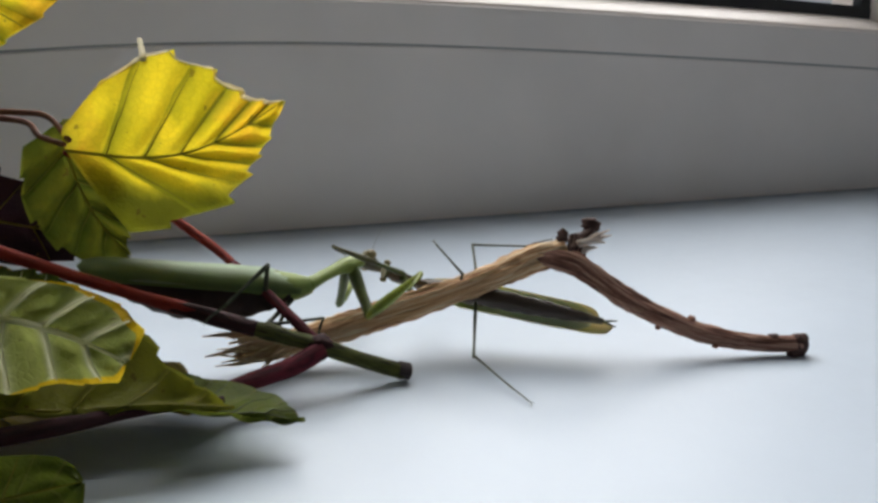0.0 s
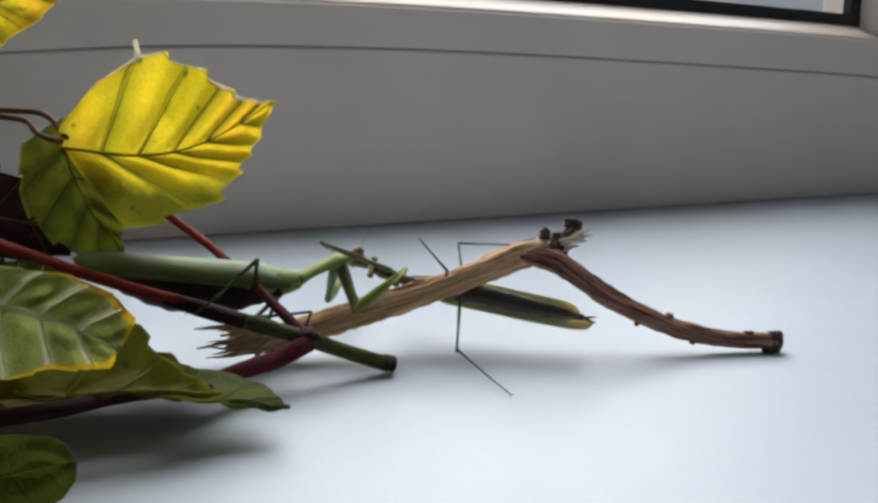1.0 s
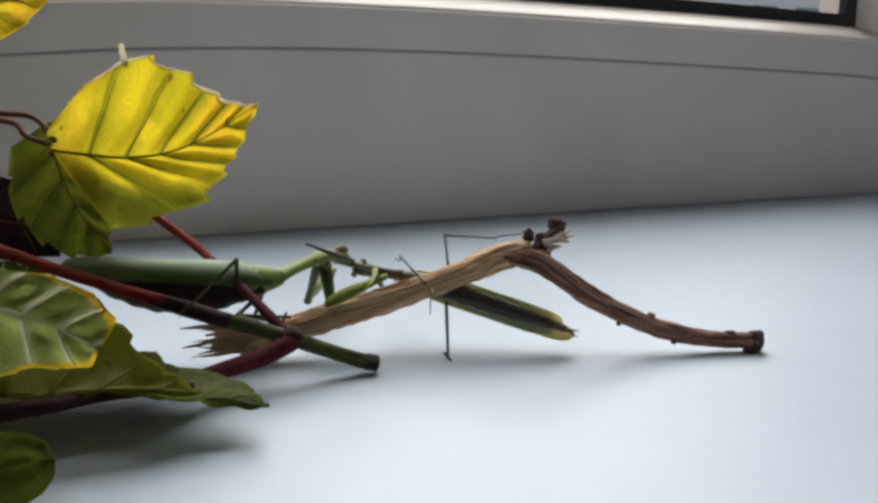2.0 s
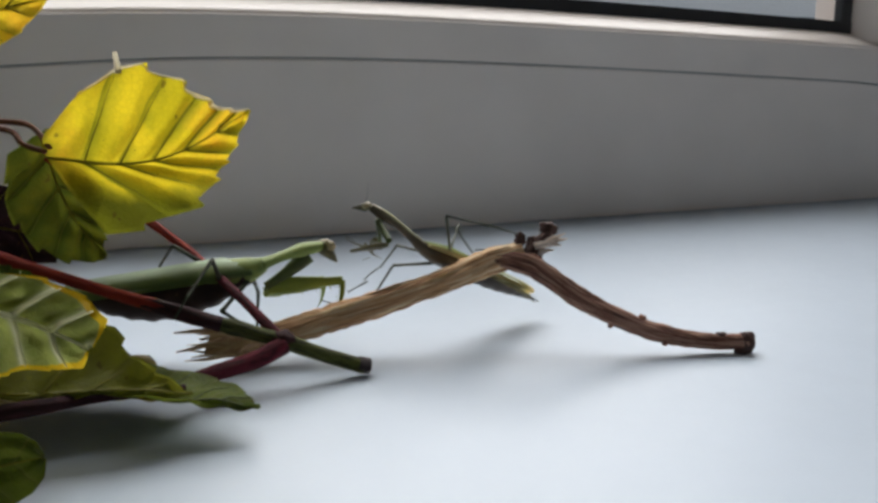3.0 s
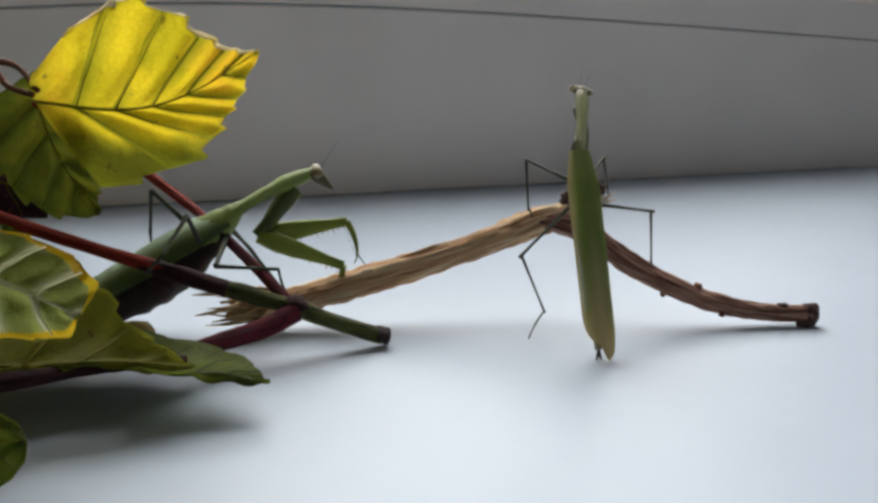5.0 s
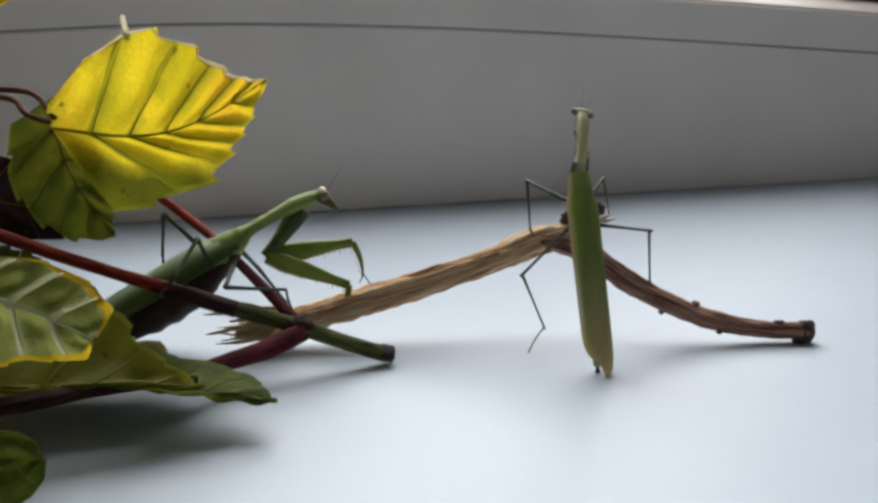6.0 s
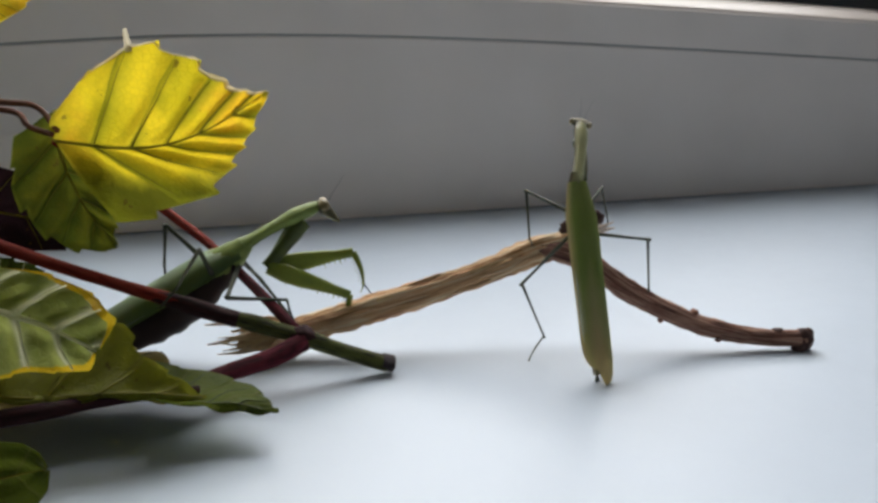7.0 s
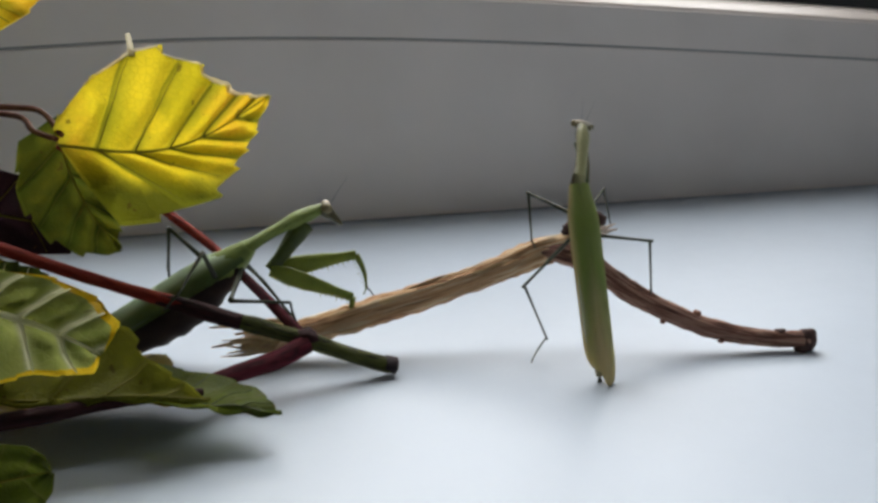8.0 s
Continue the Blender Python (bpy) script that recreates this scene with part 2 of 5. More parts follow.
def tube(bm, points, radii, sides=10, steps=6, rough=0.0, flat=1.0, seed=0.0, up=(0, 0, 1), grain=400.0, mat=0):
    """A round, tapered, slightly uneven rod with UVs: u in metres along it, v round it."""
    path = spline(points, steps)
    n = len(path)
    rr = np.interp(np.linspace(0, len(radii) - 1, n), range(len(radii)), radii)
    uv = bm.loops.layers.uv.verify()
    rings, dist, lengths = [], 0.0, []
    side = None
    for i, p in enumerate(path):
        t = (path[min(i + 1, n - 1)] - path[max(i - 1, 0)]).normalized()
        if side is None:
            side = t.cross(Vector(up))
            if side.length < 1e-4:
                side = t.cross(Vector((1, 0, 0)))
        side = (side - t * side.dot(t)).normalized()
        nor = side.cross(t).normalized()
        if i:
            dist += (p - path[i - 1]).length
        lengths.append(dist)
        ring = []
        for k in range(sides):
            a = 2 * math.pi * k / sides
            d = side * math.cos(a) + nor * math.sin(a) * flat
            r = rr[i]
            if rough:
                r *= 1 + 0.7 * rough * noise.noise(Vector((p.x * 70 + seed, math.cos(a) * 4, math.sin(a) * 4)))
                r *= 1 + rough * noise.noise(Vector((p.x * grain * 0.35 + seed, math.cos(a) * 1.6, math.sin(a) * 1.6)))
                r *= 1 + 0.6 * rough * noise.noise(p * grain + d * 2.2 + Vector((seed, 0, 0)))
            ring.append(bm.verts.new(p + d * r))
        rings.append(ring)
    for i in range(n - 1):
        for k in range(sides):
            k2 = (k + 1) % sides
            f = bm.faces.new((rings[i][k], rings[i][k2], rings[i + 1][k2], rings[i + 1][k]))
            f.material_index = mat
            for loop, (uu, vv) in zip(f.loops, ((i, k), (i, k + 1), (i + 1, k + 1), (i + 1, k))):
                loop[uv].uv = (lengths[uu], vv / sides)
    for ring, p in ((rings[0], path[0]), (rings[-1], path[-1])):
        c = bm.verts.new(p)
        for k in range(sides):
            f = bm.faces.new((ring[k], ring[(k + 1) % sides], c))
            f.material_index = mat
    return bm


def blob(bm, center, size, turn=None, rough=0.0, seed=0.0, seg=14, rings=10, mat=0):
    """A rounded lump."""
    r = bmesh.ops.create_uvsphere(bm, u_segments=seg, v_segments=rings, radius=1.0)
    m = Matrix.LocRotScale(Vector(center), turn, Vector(size))
    for v in r["verts"]:
        c = v.co.copy()
        if rough:
            c *= 1 + rough * noise.noise(c * 1.7 + Vector((seed, seed, 0)))
        v.co = m @ c
    for f in {f for v in r["verts"] for f in v.link_faces}:
        f.material_index = mat
    return bm


# ---- structure: sill, window, room ----
WALL_Y = 0.384


def build_structure():
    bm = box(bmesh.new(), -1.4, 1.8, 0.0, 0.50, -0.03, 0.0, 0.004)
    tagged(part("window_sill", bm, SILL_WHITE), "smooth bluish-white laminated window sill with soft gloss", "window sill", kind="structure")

    win = new("window_1")
    tagged(win, "white plastic window with grey gasket groove and glass", "window", kind="structure")
    y = WALL_Y
    x0, x1, top = -0.52, 0.555, 1.30
    xe = 1.60
    joint = ((-520, 70), (-200, 74), (-60, 80.3), (-30, 82), (35, 86.4), (110, 88), (200, 87.2), (320, 84), (460, 79.2), (556, 75), (900, 72), (1600, 72))
    line = spline([mmv(jx, 0, jz) for jx, jz in joint], 8)

    def along(profile, xa, xb):
        """A moulding along the slightly bowed joint of frame and sash; profile gives its (y, z) corners over the joint's height."""
        bm = bmesh.new()
        inner = [p for p in line if xa + 1e-4 < p.x < xb - 1e-4]
        xs, zs = [p.x for p in line], [p.z for p in line]
        stops = [(xa, float(np.interp(xa, xs, zs)))] + [(p.x, p.z) for p in inner] + [(xb, float(np.interp(xb, xs, zs)))]
        rows = [[bm.verts.new((px, py, pz)) for py, pz in profile(pj)] for px, pj in stops]
        for a, b in zip(rows, rows[1:]):
            for i in range(len(a)):
                j = (i + 1) % len(a)
                bm.faces.new((a[i], a[j], b[j], b[i]))
        bm.faces.new(rows[0])
        bm.faces.new(rows[-1])
        return bm

    def rail_top(j):
        return 0.1075 + 0.75 * (j - 0.0868)

    # fixed frame
    part("frame_bottom", along(lambda j: ((y, 0.0005), (y, j - 0.0013), (y + 0.0003, j - 0.0007), (y + 0.0009, j - 0.0004), (y + 0.07, j - 0.0004), (y + 0.07, 0.0005)), x0, xe), FRAME_WHITE, win, smooth=False)
    part("groove_seal", along(lambda j: ((y + 0.0005, j - 0.0005), (y + 0.0005, j + 0.0006), (y + 0.06, j + 0.0006), (y + 0.06, j - 0.0005)), x0, xe), SEAL_GREY, win, "thin dark seal between frame and sash")
    part("frame_side", box(bmesh.new(), x0 - 0.06, x0 - 0.0005, y, y + 0.07, 0.0005, top, 0.0015), FRAME_WHITE, win)
    part("frame_side", box(bmesh.new(), xe + 0.0005, xe + 0.06, y, y + 0.07, 0.0005, top, 0.0015), FRAME_WHITE, win)
    part("frame_top", box(bmesh.new(), x0, xe, y, y + 0.07, top - 0.06, top, 0.0015), FRAME_WHITE, win)

    def build_sash(x0, x1, g0, g1):
        sash = new("sash")
        sash.parent = win
        gt = top - 0.10
        xs, zs = [p.x for p in line], [p.z for p in line]
        ends = [rail_top(float(np.interp(q, xs, zs))) for q in (g0, g1)]
        part("rail", along(lambda j: ((y - 0.0012, j + 0.0006), (y - 0.0012, rail_top(j) - 0.001), (y - 0.0005, rail_top(j)), (y + 0.06, rail_top(j)), (y + 0.06, j + 0.0006)), x0, x1), FRAME_WHITE, sash, smooth=False)
        part("rail", box(bmesh.new(), x0, x1, y - 0.0015, y + 0.06, gt + 0.008, top - 0.062, 0.0015), FRAME_WHITE, sash)
        part("stile", box(bmesh.new(), x0, g0 - 0.010, y - 0.0015, y + 0.06, ends[0] + 0.0004, gt + 0.0075, 0.0015), FRAME_WHITE, sash)
        part("stile", box(bmesh.new(), g1 + 0.010, x1, y - 0.0015, y + 0.06, ends[1] + 0.0004, gt + 0.0075, 0.0015), FRAME_WHITE, sash)
        # rounded glazing bead along the bottom, plain sloped ones on the other sides
        round_bead = [(0.0002, 0.0003), (0.0008, 0.0014), (0.0030, 0.0028), (0.0100, 0.0065), (0.0185, 0.0104), (0.030, 0.0104), (0.030, 0.0003)]
        part("glazing_bead", along(lambda j: [(y + d, rail_top(j) + h) for d, h in round_bead], g0 - 0.009, g1 + 0.009), FRAME_WHITE, sash)

        def bead(a, b, inward):
            bm = bmesh.new()
            a, b, n = Vector(a), Vector(b), Vector(inward)
            prof = [(0.0, 0.0), (0.0025, 0.0), (0.0098, 0.018), (0.0098, 0.03), (0.0, 0.03)]
            ring = [[bm.verts.new(p + n * h + Vector((0, d, 0))) for h, d in prof] for p in (a, b)]
            for i in range(len(prof)):
                j = (i + 1) % len(prof)
                bm.faces.new((ring[0][i], ring[0][j], ring[1][j], ring[1][i]))
            bm.faces.new(ring[0])
            bm.faces.new(ring[1])
            part("glazing_bead", bm, FRAME_WHITE, sash, smooth=False)

        bead((g0 - 0.0098, y + 0.0005, gt + 0.0078), (g1 + 0.0098, y + 0.0005, gt + 0.0078), (0, 0, -1))
        bead((g0 - 0.0098, y + 0.0005, ends[0] + 0.0040), (g0 - 0.0098, y + 0.0005, gt), (1, 0, 0))
        bead((g1 + 0.0098, y + 0.0005, ends[1] + 0.0040), (g1 + 0.0098, y + 0.0005, gt), (-1, 0, 0))
        gy0, gy1 = y + 0.0185, y + 0.026
        part("gasket", along(lambda j: ((gy0, rail_top(j) + 0.0094), (gy0, rail_top(j) + 0.0178), (gy1, rail_top(j) + 0.0178), (gy1, rail_top(j) + 0.0094)), g0, g1), GASKET_BLACK, sash, smooth=False)
        part("gasket", box(bmesh.new(), g0, g1, gy0, gy1, gt - 0.009, gt, 0.001), GASKET_BLACK, sash)
        part("gasket", box(bmesh.new(), g0, g0 + 0.009, gy0, gy1, ends[0] + 0.0175, gt - 0.0091, 0.001), GASKET_BLACK, sash)
        part("gasket", box(bmesh.new(), g1 - 0.009, g1, gy0, gy1, ends[1] + 0.0175, gt - 0.0091, 0.001), GASKET_BLACK, sash)
        pane = part("pane", along(lambda j: ((y + 0.0215, rail_top(j) + 0.0106), (y + 0.0215, gt - 0.002), (y + 0.0225, gt - 0.002), (y + 0.0225, rail_top(j) + 0.0106)), g0 + 0.002, g1 - 0.002), GLASS, sash, "clear glass pane", smooth=False)
        pane.visible_shadow = False

    build_sash(x0, x1, -0.45, 0.488)
    # unseen second sash, added to let more light in from the right
    build_sash(x1 + 0.002, xe, 0.625, xe - 0.07)
    x1 = xe

    # walls round the window, reveal and room
    bm = bmesh.new()
    box(bm, -2.2, x0 - 0.0605, y + 0.0, y + 0.2, -0.9, 1.75)
    box(bm, x1 + 0.0605, 2.2, y + 0.0, y + 0.2, -0.9, 1.75)
    box(bm, x0 - 0.06, x1 + 0.06, y, y + 0.2, top + 0.0005, 1.75)
    box(bm, x0 - 0.06, x1 + 0.06, y + 0.12, y + 0.2, -0.9, -0.001)
    box(bm, x0 - 0.06, x1 + 0.06, 0.06, y + 0.119, -0.9, -0.031)
    tagged(part("wall_north", bm, WALL_PAINT, smooth=False), "painted wall round the window", "wall", kind="structure")
    # unseen wide opening behind the camera, added to let in fill light
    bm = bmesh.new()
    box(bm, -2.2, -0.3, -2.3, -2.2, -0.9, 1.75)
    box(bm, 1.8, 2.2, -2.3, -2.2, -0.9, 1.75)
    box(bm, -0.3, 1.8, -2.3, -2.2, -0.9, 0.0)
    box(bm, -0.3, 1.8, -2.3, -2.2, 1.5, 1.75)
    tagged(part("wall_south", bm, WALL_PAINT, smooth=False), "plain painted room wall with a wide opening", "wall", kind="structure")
    # unseen cream curtains, added to tint that fill light warm
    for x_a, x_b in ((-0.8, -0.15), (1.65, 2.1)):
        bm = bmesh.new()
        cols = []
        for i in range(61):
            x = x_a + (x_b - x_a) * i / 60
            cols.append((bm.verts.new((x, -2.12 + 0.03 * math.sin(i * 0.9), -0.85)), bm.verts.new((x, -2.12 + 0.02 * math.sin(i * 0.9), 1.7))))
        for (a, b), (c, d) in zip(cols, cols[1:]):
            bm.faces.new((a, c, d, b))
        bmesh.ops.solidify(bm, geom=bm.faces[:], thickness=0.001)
        tagged(part("curtain", bm, FILL_CURTAIN), "cream pleated curtain beside the second window", "curtain", kind="structure")
    for name, b in (("wall_west", (-2.3, -2.2, -2.3, y + 0.2)), ("wall_east", (2.2, 2.3, -2.3, y + 0.2))):
        tagged(part(name, box(bmesh.new(), *b, -0.9, 1.75), WALL_PAINT, smooth=False), "plain painted room wall", "wall", kind="structure")
    tagged(part("ceiling", box(bmesh.new(), -2.3, 2.3, -2.3, y + 0.2, 1.75, 1.85), CEILING_PAINT, smooth=False), "plain white ceiling", "ceiling", kind="structure")
    tagged(part("floor", box(bmesh.new(), -2.3, 2.3, -2.3, y + 0.2, -1.0, -0.9), FLOOR_WOOD, smooth=False), "brown wooden floor", "floor", kind="structure")

    # unseen pale ground, added as a reflector, and the building beyond it
    tagged(part("ground", box(bmesh.new(), -120, 140, -120, 160, -7.2, -7.0), FAR_GROUND), "pale concrete yard far below the window", "ground", kind="structure")
    house = tagged(new("apartment_building"), "pale grey apartment block across the yard", "building")
    part("wall", box(bmesh.new(), 6, 66, 34, 44, -7.0, 9.0), FAR_WALL, house, smooth=False)
    part("roof", box(bmesh.new(), 5.6, 66.4, 33.6, 44.4, 9.0, 9.4), FAR_GROUND, house, smooth=False)
    win_bm = box(bmesh.new(), -0.8, 0.8, -0.03, 0.03, -0.8, 0.8)
    first = part("window", win_bm, FAR_PANE, house, "dark window", smooth=False)
    first.location = (9.0, 33.98, -5.2)
    for i in range(19):
        for k in range(5):
            if i or k:
                w = new("window", first.data)
                w.parent = house
                w.location = (9.0 + 3.0 * i, 33.98, -5.2 + 2.9 * k)


build_structure()

# ---- the dry forked twig ----
def build_twig():
    def tw(x, y, z):
        """A place on the twig in millimetres; the higher it stands the further back it leans."""
        f = 0.022 + 0.028 * max(0.0, min(1.0, (z - 5) / 23))
        return mmv(x + (x - 8) * f, y + (y + 3) * f, z - (70 - z) * f)

    twig = new("twig")
    tagged(twig, "dry forked brown twig with peeled bark lying on the sill", "twig")
    main = [tw(*p) for p in ((38, 191.6, 6.4), (41.3, 190.8, 7.2), (50, 188.4, 8.6), (62.2, 185.7, 12), (77.4, 182.3, 16.2), (92.8, 179, 21.2), (105.7, 176.4, 25.9), (113.5, 173.5, 28.2))]
    bm = tube(bmesh.new(), main, [0.0012, 0.0027, 0.0034, 0.0035, 0.0034, 0.0033, 0.0035, 0.0035], 36, 16, 0.22, seed=3.1)
    part("peeled_branch", bm, TWIG_WOOD, twig, "pale peeled wood with brown fibres")
    side = [tw(*p) for p in ((101, 177.2, 24.2), (107, 175.2, 26.6), (113.5, 170.6, 25.6), (118.5, 167.7, 22.2), (124.8, 164.3, 17.4), (132.5, 160.5, 12.7), (141.6, 156.4, 8.4), (150.8, 152.6, 5.9), (161.6, 148.6, 4.6), (167.6, 146.4, 4.4))]
    bm = tube(bmesh.new(), side, [0.0008, 0.0026, 0.0034, 0.0030, 0.0028, 0.0026, 0.0024, 0.0022, 0.0021, 0.0022], 28, 10, 0.2, seed=8.4)
    part("bark_branch", bm, TWIG_BARK, twig, "thinner branch in dark purplish-brown bark")
    # swollen cut end, buds and scars
    bm = bmesh.new()
    blob(bm, tw(167.2, 146.5, 4.5), (0.0024, 0.0026, 0.0031), None, 0.35, 2.0)
    blob(bm, tw(165.6, 146.6, 2.4), (0.0018, 0.0018, 0.0020), None, 0.3, 5.0)
    blob(bm, tw(160.2, 148.6, 6.7), (0.0016, 0.0012, 0.0008), None, 0.3, 9.0)
    part("branch_end", bm, KNOB_BROWN, twig)
    for p, s in (((140.3, 156.4, 11.5), (0.0014, 0.001, 0.0010)), ((127.6, 162.5, 17.7), (0.001, 0.001, 0.0008)), ((133.0, 160.0, 9.4), (0.0008, 0.0008, 0.0009)), ((146.0, 153.4, 4.6), (0.001, 0.0008, 0.0007))):
        part("bud", blob(bmesh.new(), tw(*p), s, None, 0.3, p[0], 10, 7), TWIG_BARK, twig)
    # the fork: dark broken stub, pale splinters
    bm = tube(bmesh.new(), [tw(113.2, 172.6, 25.5), tw(115.6, 172.4, 29.0), tw(115.6, 173.4, 32.4)], [0.0032, 0.0022, 0.0010], 14, 6, 0.45, seed=1.7)
    blob(bm, tw(112.6, 173.6, 31.6), (0.0015, 0.0016, 0.0020), None, 0.6, 4.2)
    part("broken_stub", bm, KNOB_BROWN, twig, "dark broken side stub")
    bm = blob(bmesh.new(), tw(122.4, 175.5, 33.6), (0.0029, 0.0024, 0.0020), Euler((0, 0.2, 0.2)).to_quaternion(), 0.5, 6.6)
    tube(bm, [tw(116.5, 173, 29.5), tw(119.5, 174, 31.5), tw(122.0, 175, 33.2)], [0.0022, 0.0017, 0.0015], 10, 4, 0.3, seed=2.2)
    part("stub_tip", bm, KNOB_BROWN, twig)
    for a, b, r in (((115.5, 172, 29.0), (126.6, 172.4, 31.3), 0.0011), ((116, 173.5, 30), (124, 174.5, 32), 0.0009), ((115, 171, 27.5), (121.5, 171.0, 28.8), 0.0012), ((117, 173, 31), (122, 173, 30.2), 0.0008), ((116, 172, 28.5), (125.5, 171.5, 33.0), 0.0009), ((115.5, 171, 30.2), (123.5, 170.5, 30.0), 0.0012)):
        a, b = tw(*a), tw(*b)
        bm = tube(bmesh.new(), [a, a.lerp(b, 0.5) + Vector((0, 0, 0.0006)), b], [r, r * 0.9, r * 0.15], 6, 3, 0.4, seed=a.x * 900)
        part("splinter", bm, PALE_WOOD, twig, "pale broken splinter")
    # frayed end by the vine
    rnd = random.Random(4)
    for i in range(60):
        a = tw(47 - rnd.random() * 8, 189.2 + rnd.uniform(-3.2, 2.4), 7.8 + rnd.uniform(-3.2, 3.2))
        b = a + mmv(-5 - rnd.random() * 10, rnd.uniform(-4, 3), rnd.uniform(-3.5, 2.6))
        b.z = max(b.z, 0.001)
        r = rnd.uniform(0.0002, 0.0007)
        bm = tube(bmesh.new(), [a, a.lerp(b, 0.55) + mmv(0, 0, rnd.uniform(-0.8, 1.2)), b], [r, r, r * 0.2], 6, 3, 0.4, seed=i)
        part("fibre", bm, TWIG_WOOD if i % 5 == 0 else STRAW, twig, "frayed straw-coloured fibre at the torn end")
    # loose bark ridges along the peeled wood
    for k in range(14):
        u = rnd.uniform(0.25, 0.95)
        path = spline(main, 20)
        i0 = int(u * (len(path) - 26))
        ang = rnd.uniform(-0.6, 2.6)
        seg = [path[i0 + q * 5] + mmv(0, -math.cos(ang) * 3.4, math.sin(ang) * 3.4) for q in range(4)]
        r = rnd.uniform(0.0003, 0.0007)
        part("bark_strip", tube(bmesh.new(), seg, [r * 0.2, r, r * 1.2, r * 0.3], 6, 4, 0.5, seed=k * 3.3), TWIG_WOOD if k % 2 else STRAW, twig)
    return twig


# ---- the vine cutting ----
def leaf_mesh(base, tip, side, up_len, dn_len, angles=(108, 34), profile=(0.75, 1.0, 0.85, 0.35), angles_dn=None, profile_dn=None, fall=0.0, bow=0.0, cup=0.0, cup_dn=None, pucker=0.0012,
              teeth=6, tooth=0.16, nu=72, nv=15, twist=0.0, bend_dn=0.0, thick=0.0004, seed=0.0, ease=0.85):
    """A toothed leaf: side veins leave the midrib at angles that close towards the tip, and each ends in a tooth."""
    base, tip = Vector(base), Vector(tip)
    axis = tip - base
    length = axis.length
    ax = axis.normalized()
    sd = Vector(side)
    sd = (sd - ax * sd.dot(ax)).normalized()
    nor = ax.cross(sd).normalized()
    bm = bmesh.new()
    uv = bm.loops.layers.uv.verify()
    grid = []
    for i in range(nu + 1):
        u = i / nu
        mid = base + axis * u + sd * (bow * length * math.sin(math.pi * u))
        ways = [radians(w[0] + (w[1] - w[0]) * u ** e) for w, e in ((angles, ease), (angles_dn or angles, 0.85))]
        if fall:
            ways[1] = radians(angles_dn[1] + (angles_dn[0] - angles_dn[1]) * (1 - u) ** fall)
        profs = [float(np.interp(u, np.linspace(0, 1, len(q)), q)) for q in (profile, profile_dn or profile)]
        saw = (u * teeth + 0.5) % 1.0
        serr = 1 + tooth * (saw ** 1.6 - 0.45) * min(1.0, (1 - u) * 6)
        row = []
        for j in range(-nv, nv + 1):
            v = j / nv
            s = 1 if v >= 0 else -1
            th, prof = (ways[0], profs[0]) if s > 0 else (ways[1], profs[1])
            ll = (up_len if s > 0 else dn_len) * prof * (1 + (serr - 1) * abs(v) ** 3)
            d = abs(v) * ll
            cc = cup if s > 0 or cup_dn is None else cup_dn
            lift = cc * v * v * ll + pucker * math.cos(2 * math.pi * teeth * u) * min(1, abs(v) * 3) * (1 - 0.5 * abs(v))
            lift += 0.0016 * noise.noise(Vector((u * 3 + seed, v * 2.2, seed))) + twist * (u - 0.5) * v * ll
            curl = bend_dn * max(0.0, -v) ** 2 * ll
            p = mid + ax * (d * math.cos(th)) + sd * (s * d * math.sin(th)) + nor * (lift + curl)
            row.append(bm.verts.new(p))
        grid.append(row)
    for i in range(nu):
        for j in range(2 * nv):
            f = bm.faces.new((grid[i][j], grid[i][j + 1], grid[i + 1][j + 1], grid[i + 1][j]))
            for loop, (a, b) in zip(f.loops, ((i, j), (i, j + 1), (i + 1, j + 1), (i + 1, j))):
                loop[uv].uv = (a / nu, b / (2 * nv))
    spine = [grid[i][nv].co.copy() for i in range(0, nu + 1, 6)]
    sides = []
    for k in range(1, teeth):
        i = round(k / teeth * nu)
        sides.append([grid[i][j].co.copy() for j in range(nv, 2 * nv + 1, 2)])
        sides.append([grid[i][j].co.copy() for j in range(nv, -1, -2)])
    rim = [grid[i][2 * nv].co.copy() for i in range(4, nu - 2, 2)]
    bmesh.ops.solidify(bm, geom=bm.faces[:], thickness=thick)
    return bm, spine, sides, nor, rim


def add_leaf(plant, label, material, vein_material, vein_r=0.0005, shift=0.0, frayed=False, **kw):
    bm, spine, sides, nor, rim = leaf_mesh(**kw)
    leaf = part("leaf", bm, material, plant, label)
    vb = tube(bmesh.new(), [p + nor * shift for p in spine], [vein_r * 1.7, vein_r * 1.4, vein_r * 0.5], 8, 2)
    part("midrib", vb, vein_material, leaf)
    for line in sides:
        vb = tube(bmesh.new(), [p + nor * shift for p in line], [vein_r, vein_r * 0.3], 6, 1)
        part("side_vein", vb, vein_material, leaf)
    if frayed:
        part("dry_rim", tube(bmesh.new(), rim, [0.0002, 0.0003, 0.0002, 0.00045, 0.0003, 0.0004, 0.0002], 6, 2, 0.9, seed=4.4, grain=900), DRY_RIM, leaf, "pale dried upper rim")
        for at, way, r in ((4, (-0.1, 0, 1.0), 0.0007),):
            p = rim[at]
            part("dry_tooth", tube(bmesh.new(), [p - Vector(way) * 0.001, p + Vector(way) * 0.002, p + Vector(way) * 0.004], [r * 1.4, r, r * 0.7], 7, 3, 0.6, seed=at), DRY_RIM, leaf)
    return leaf


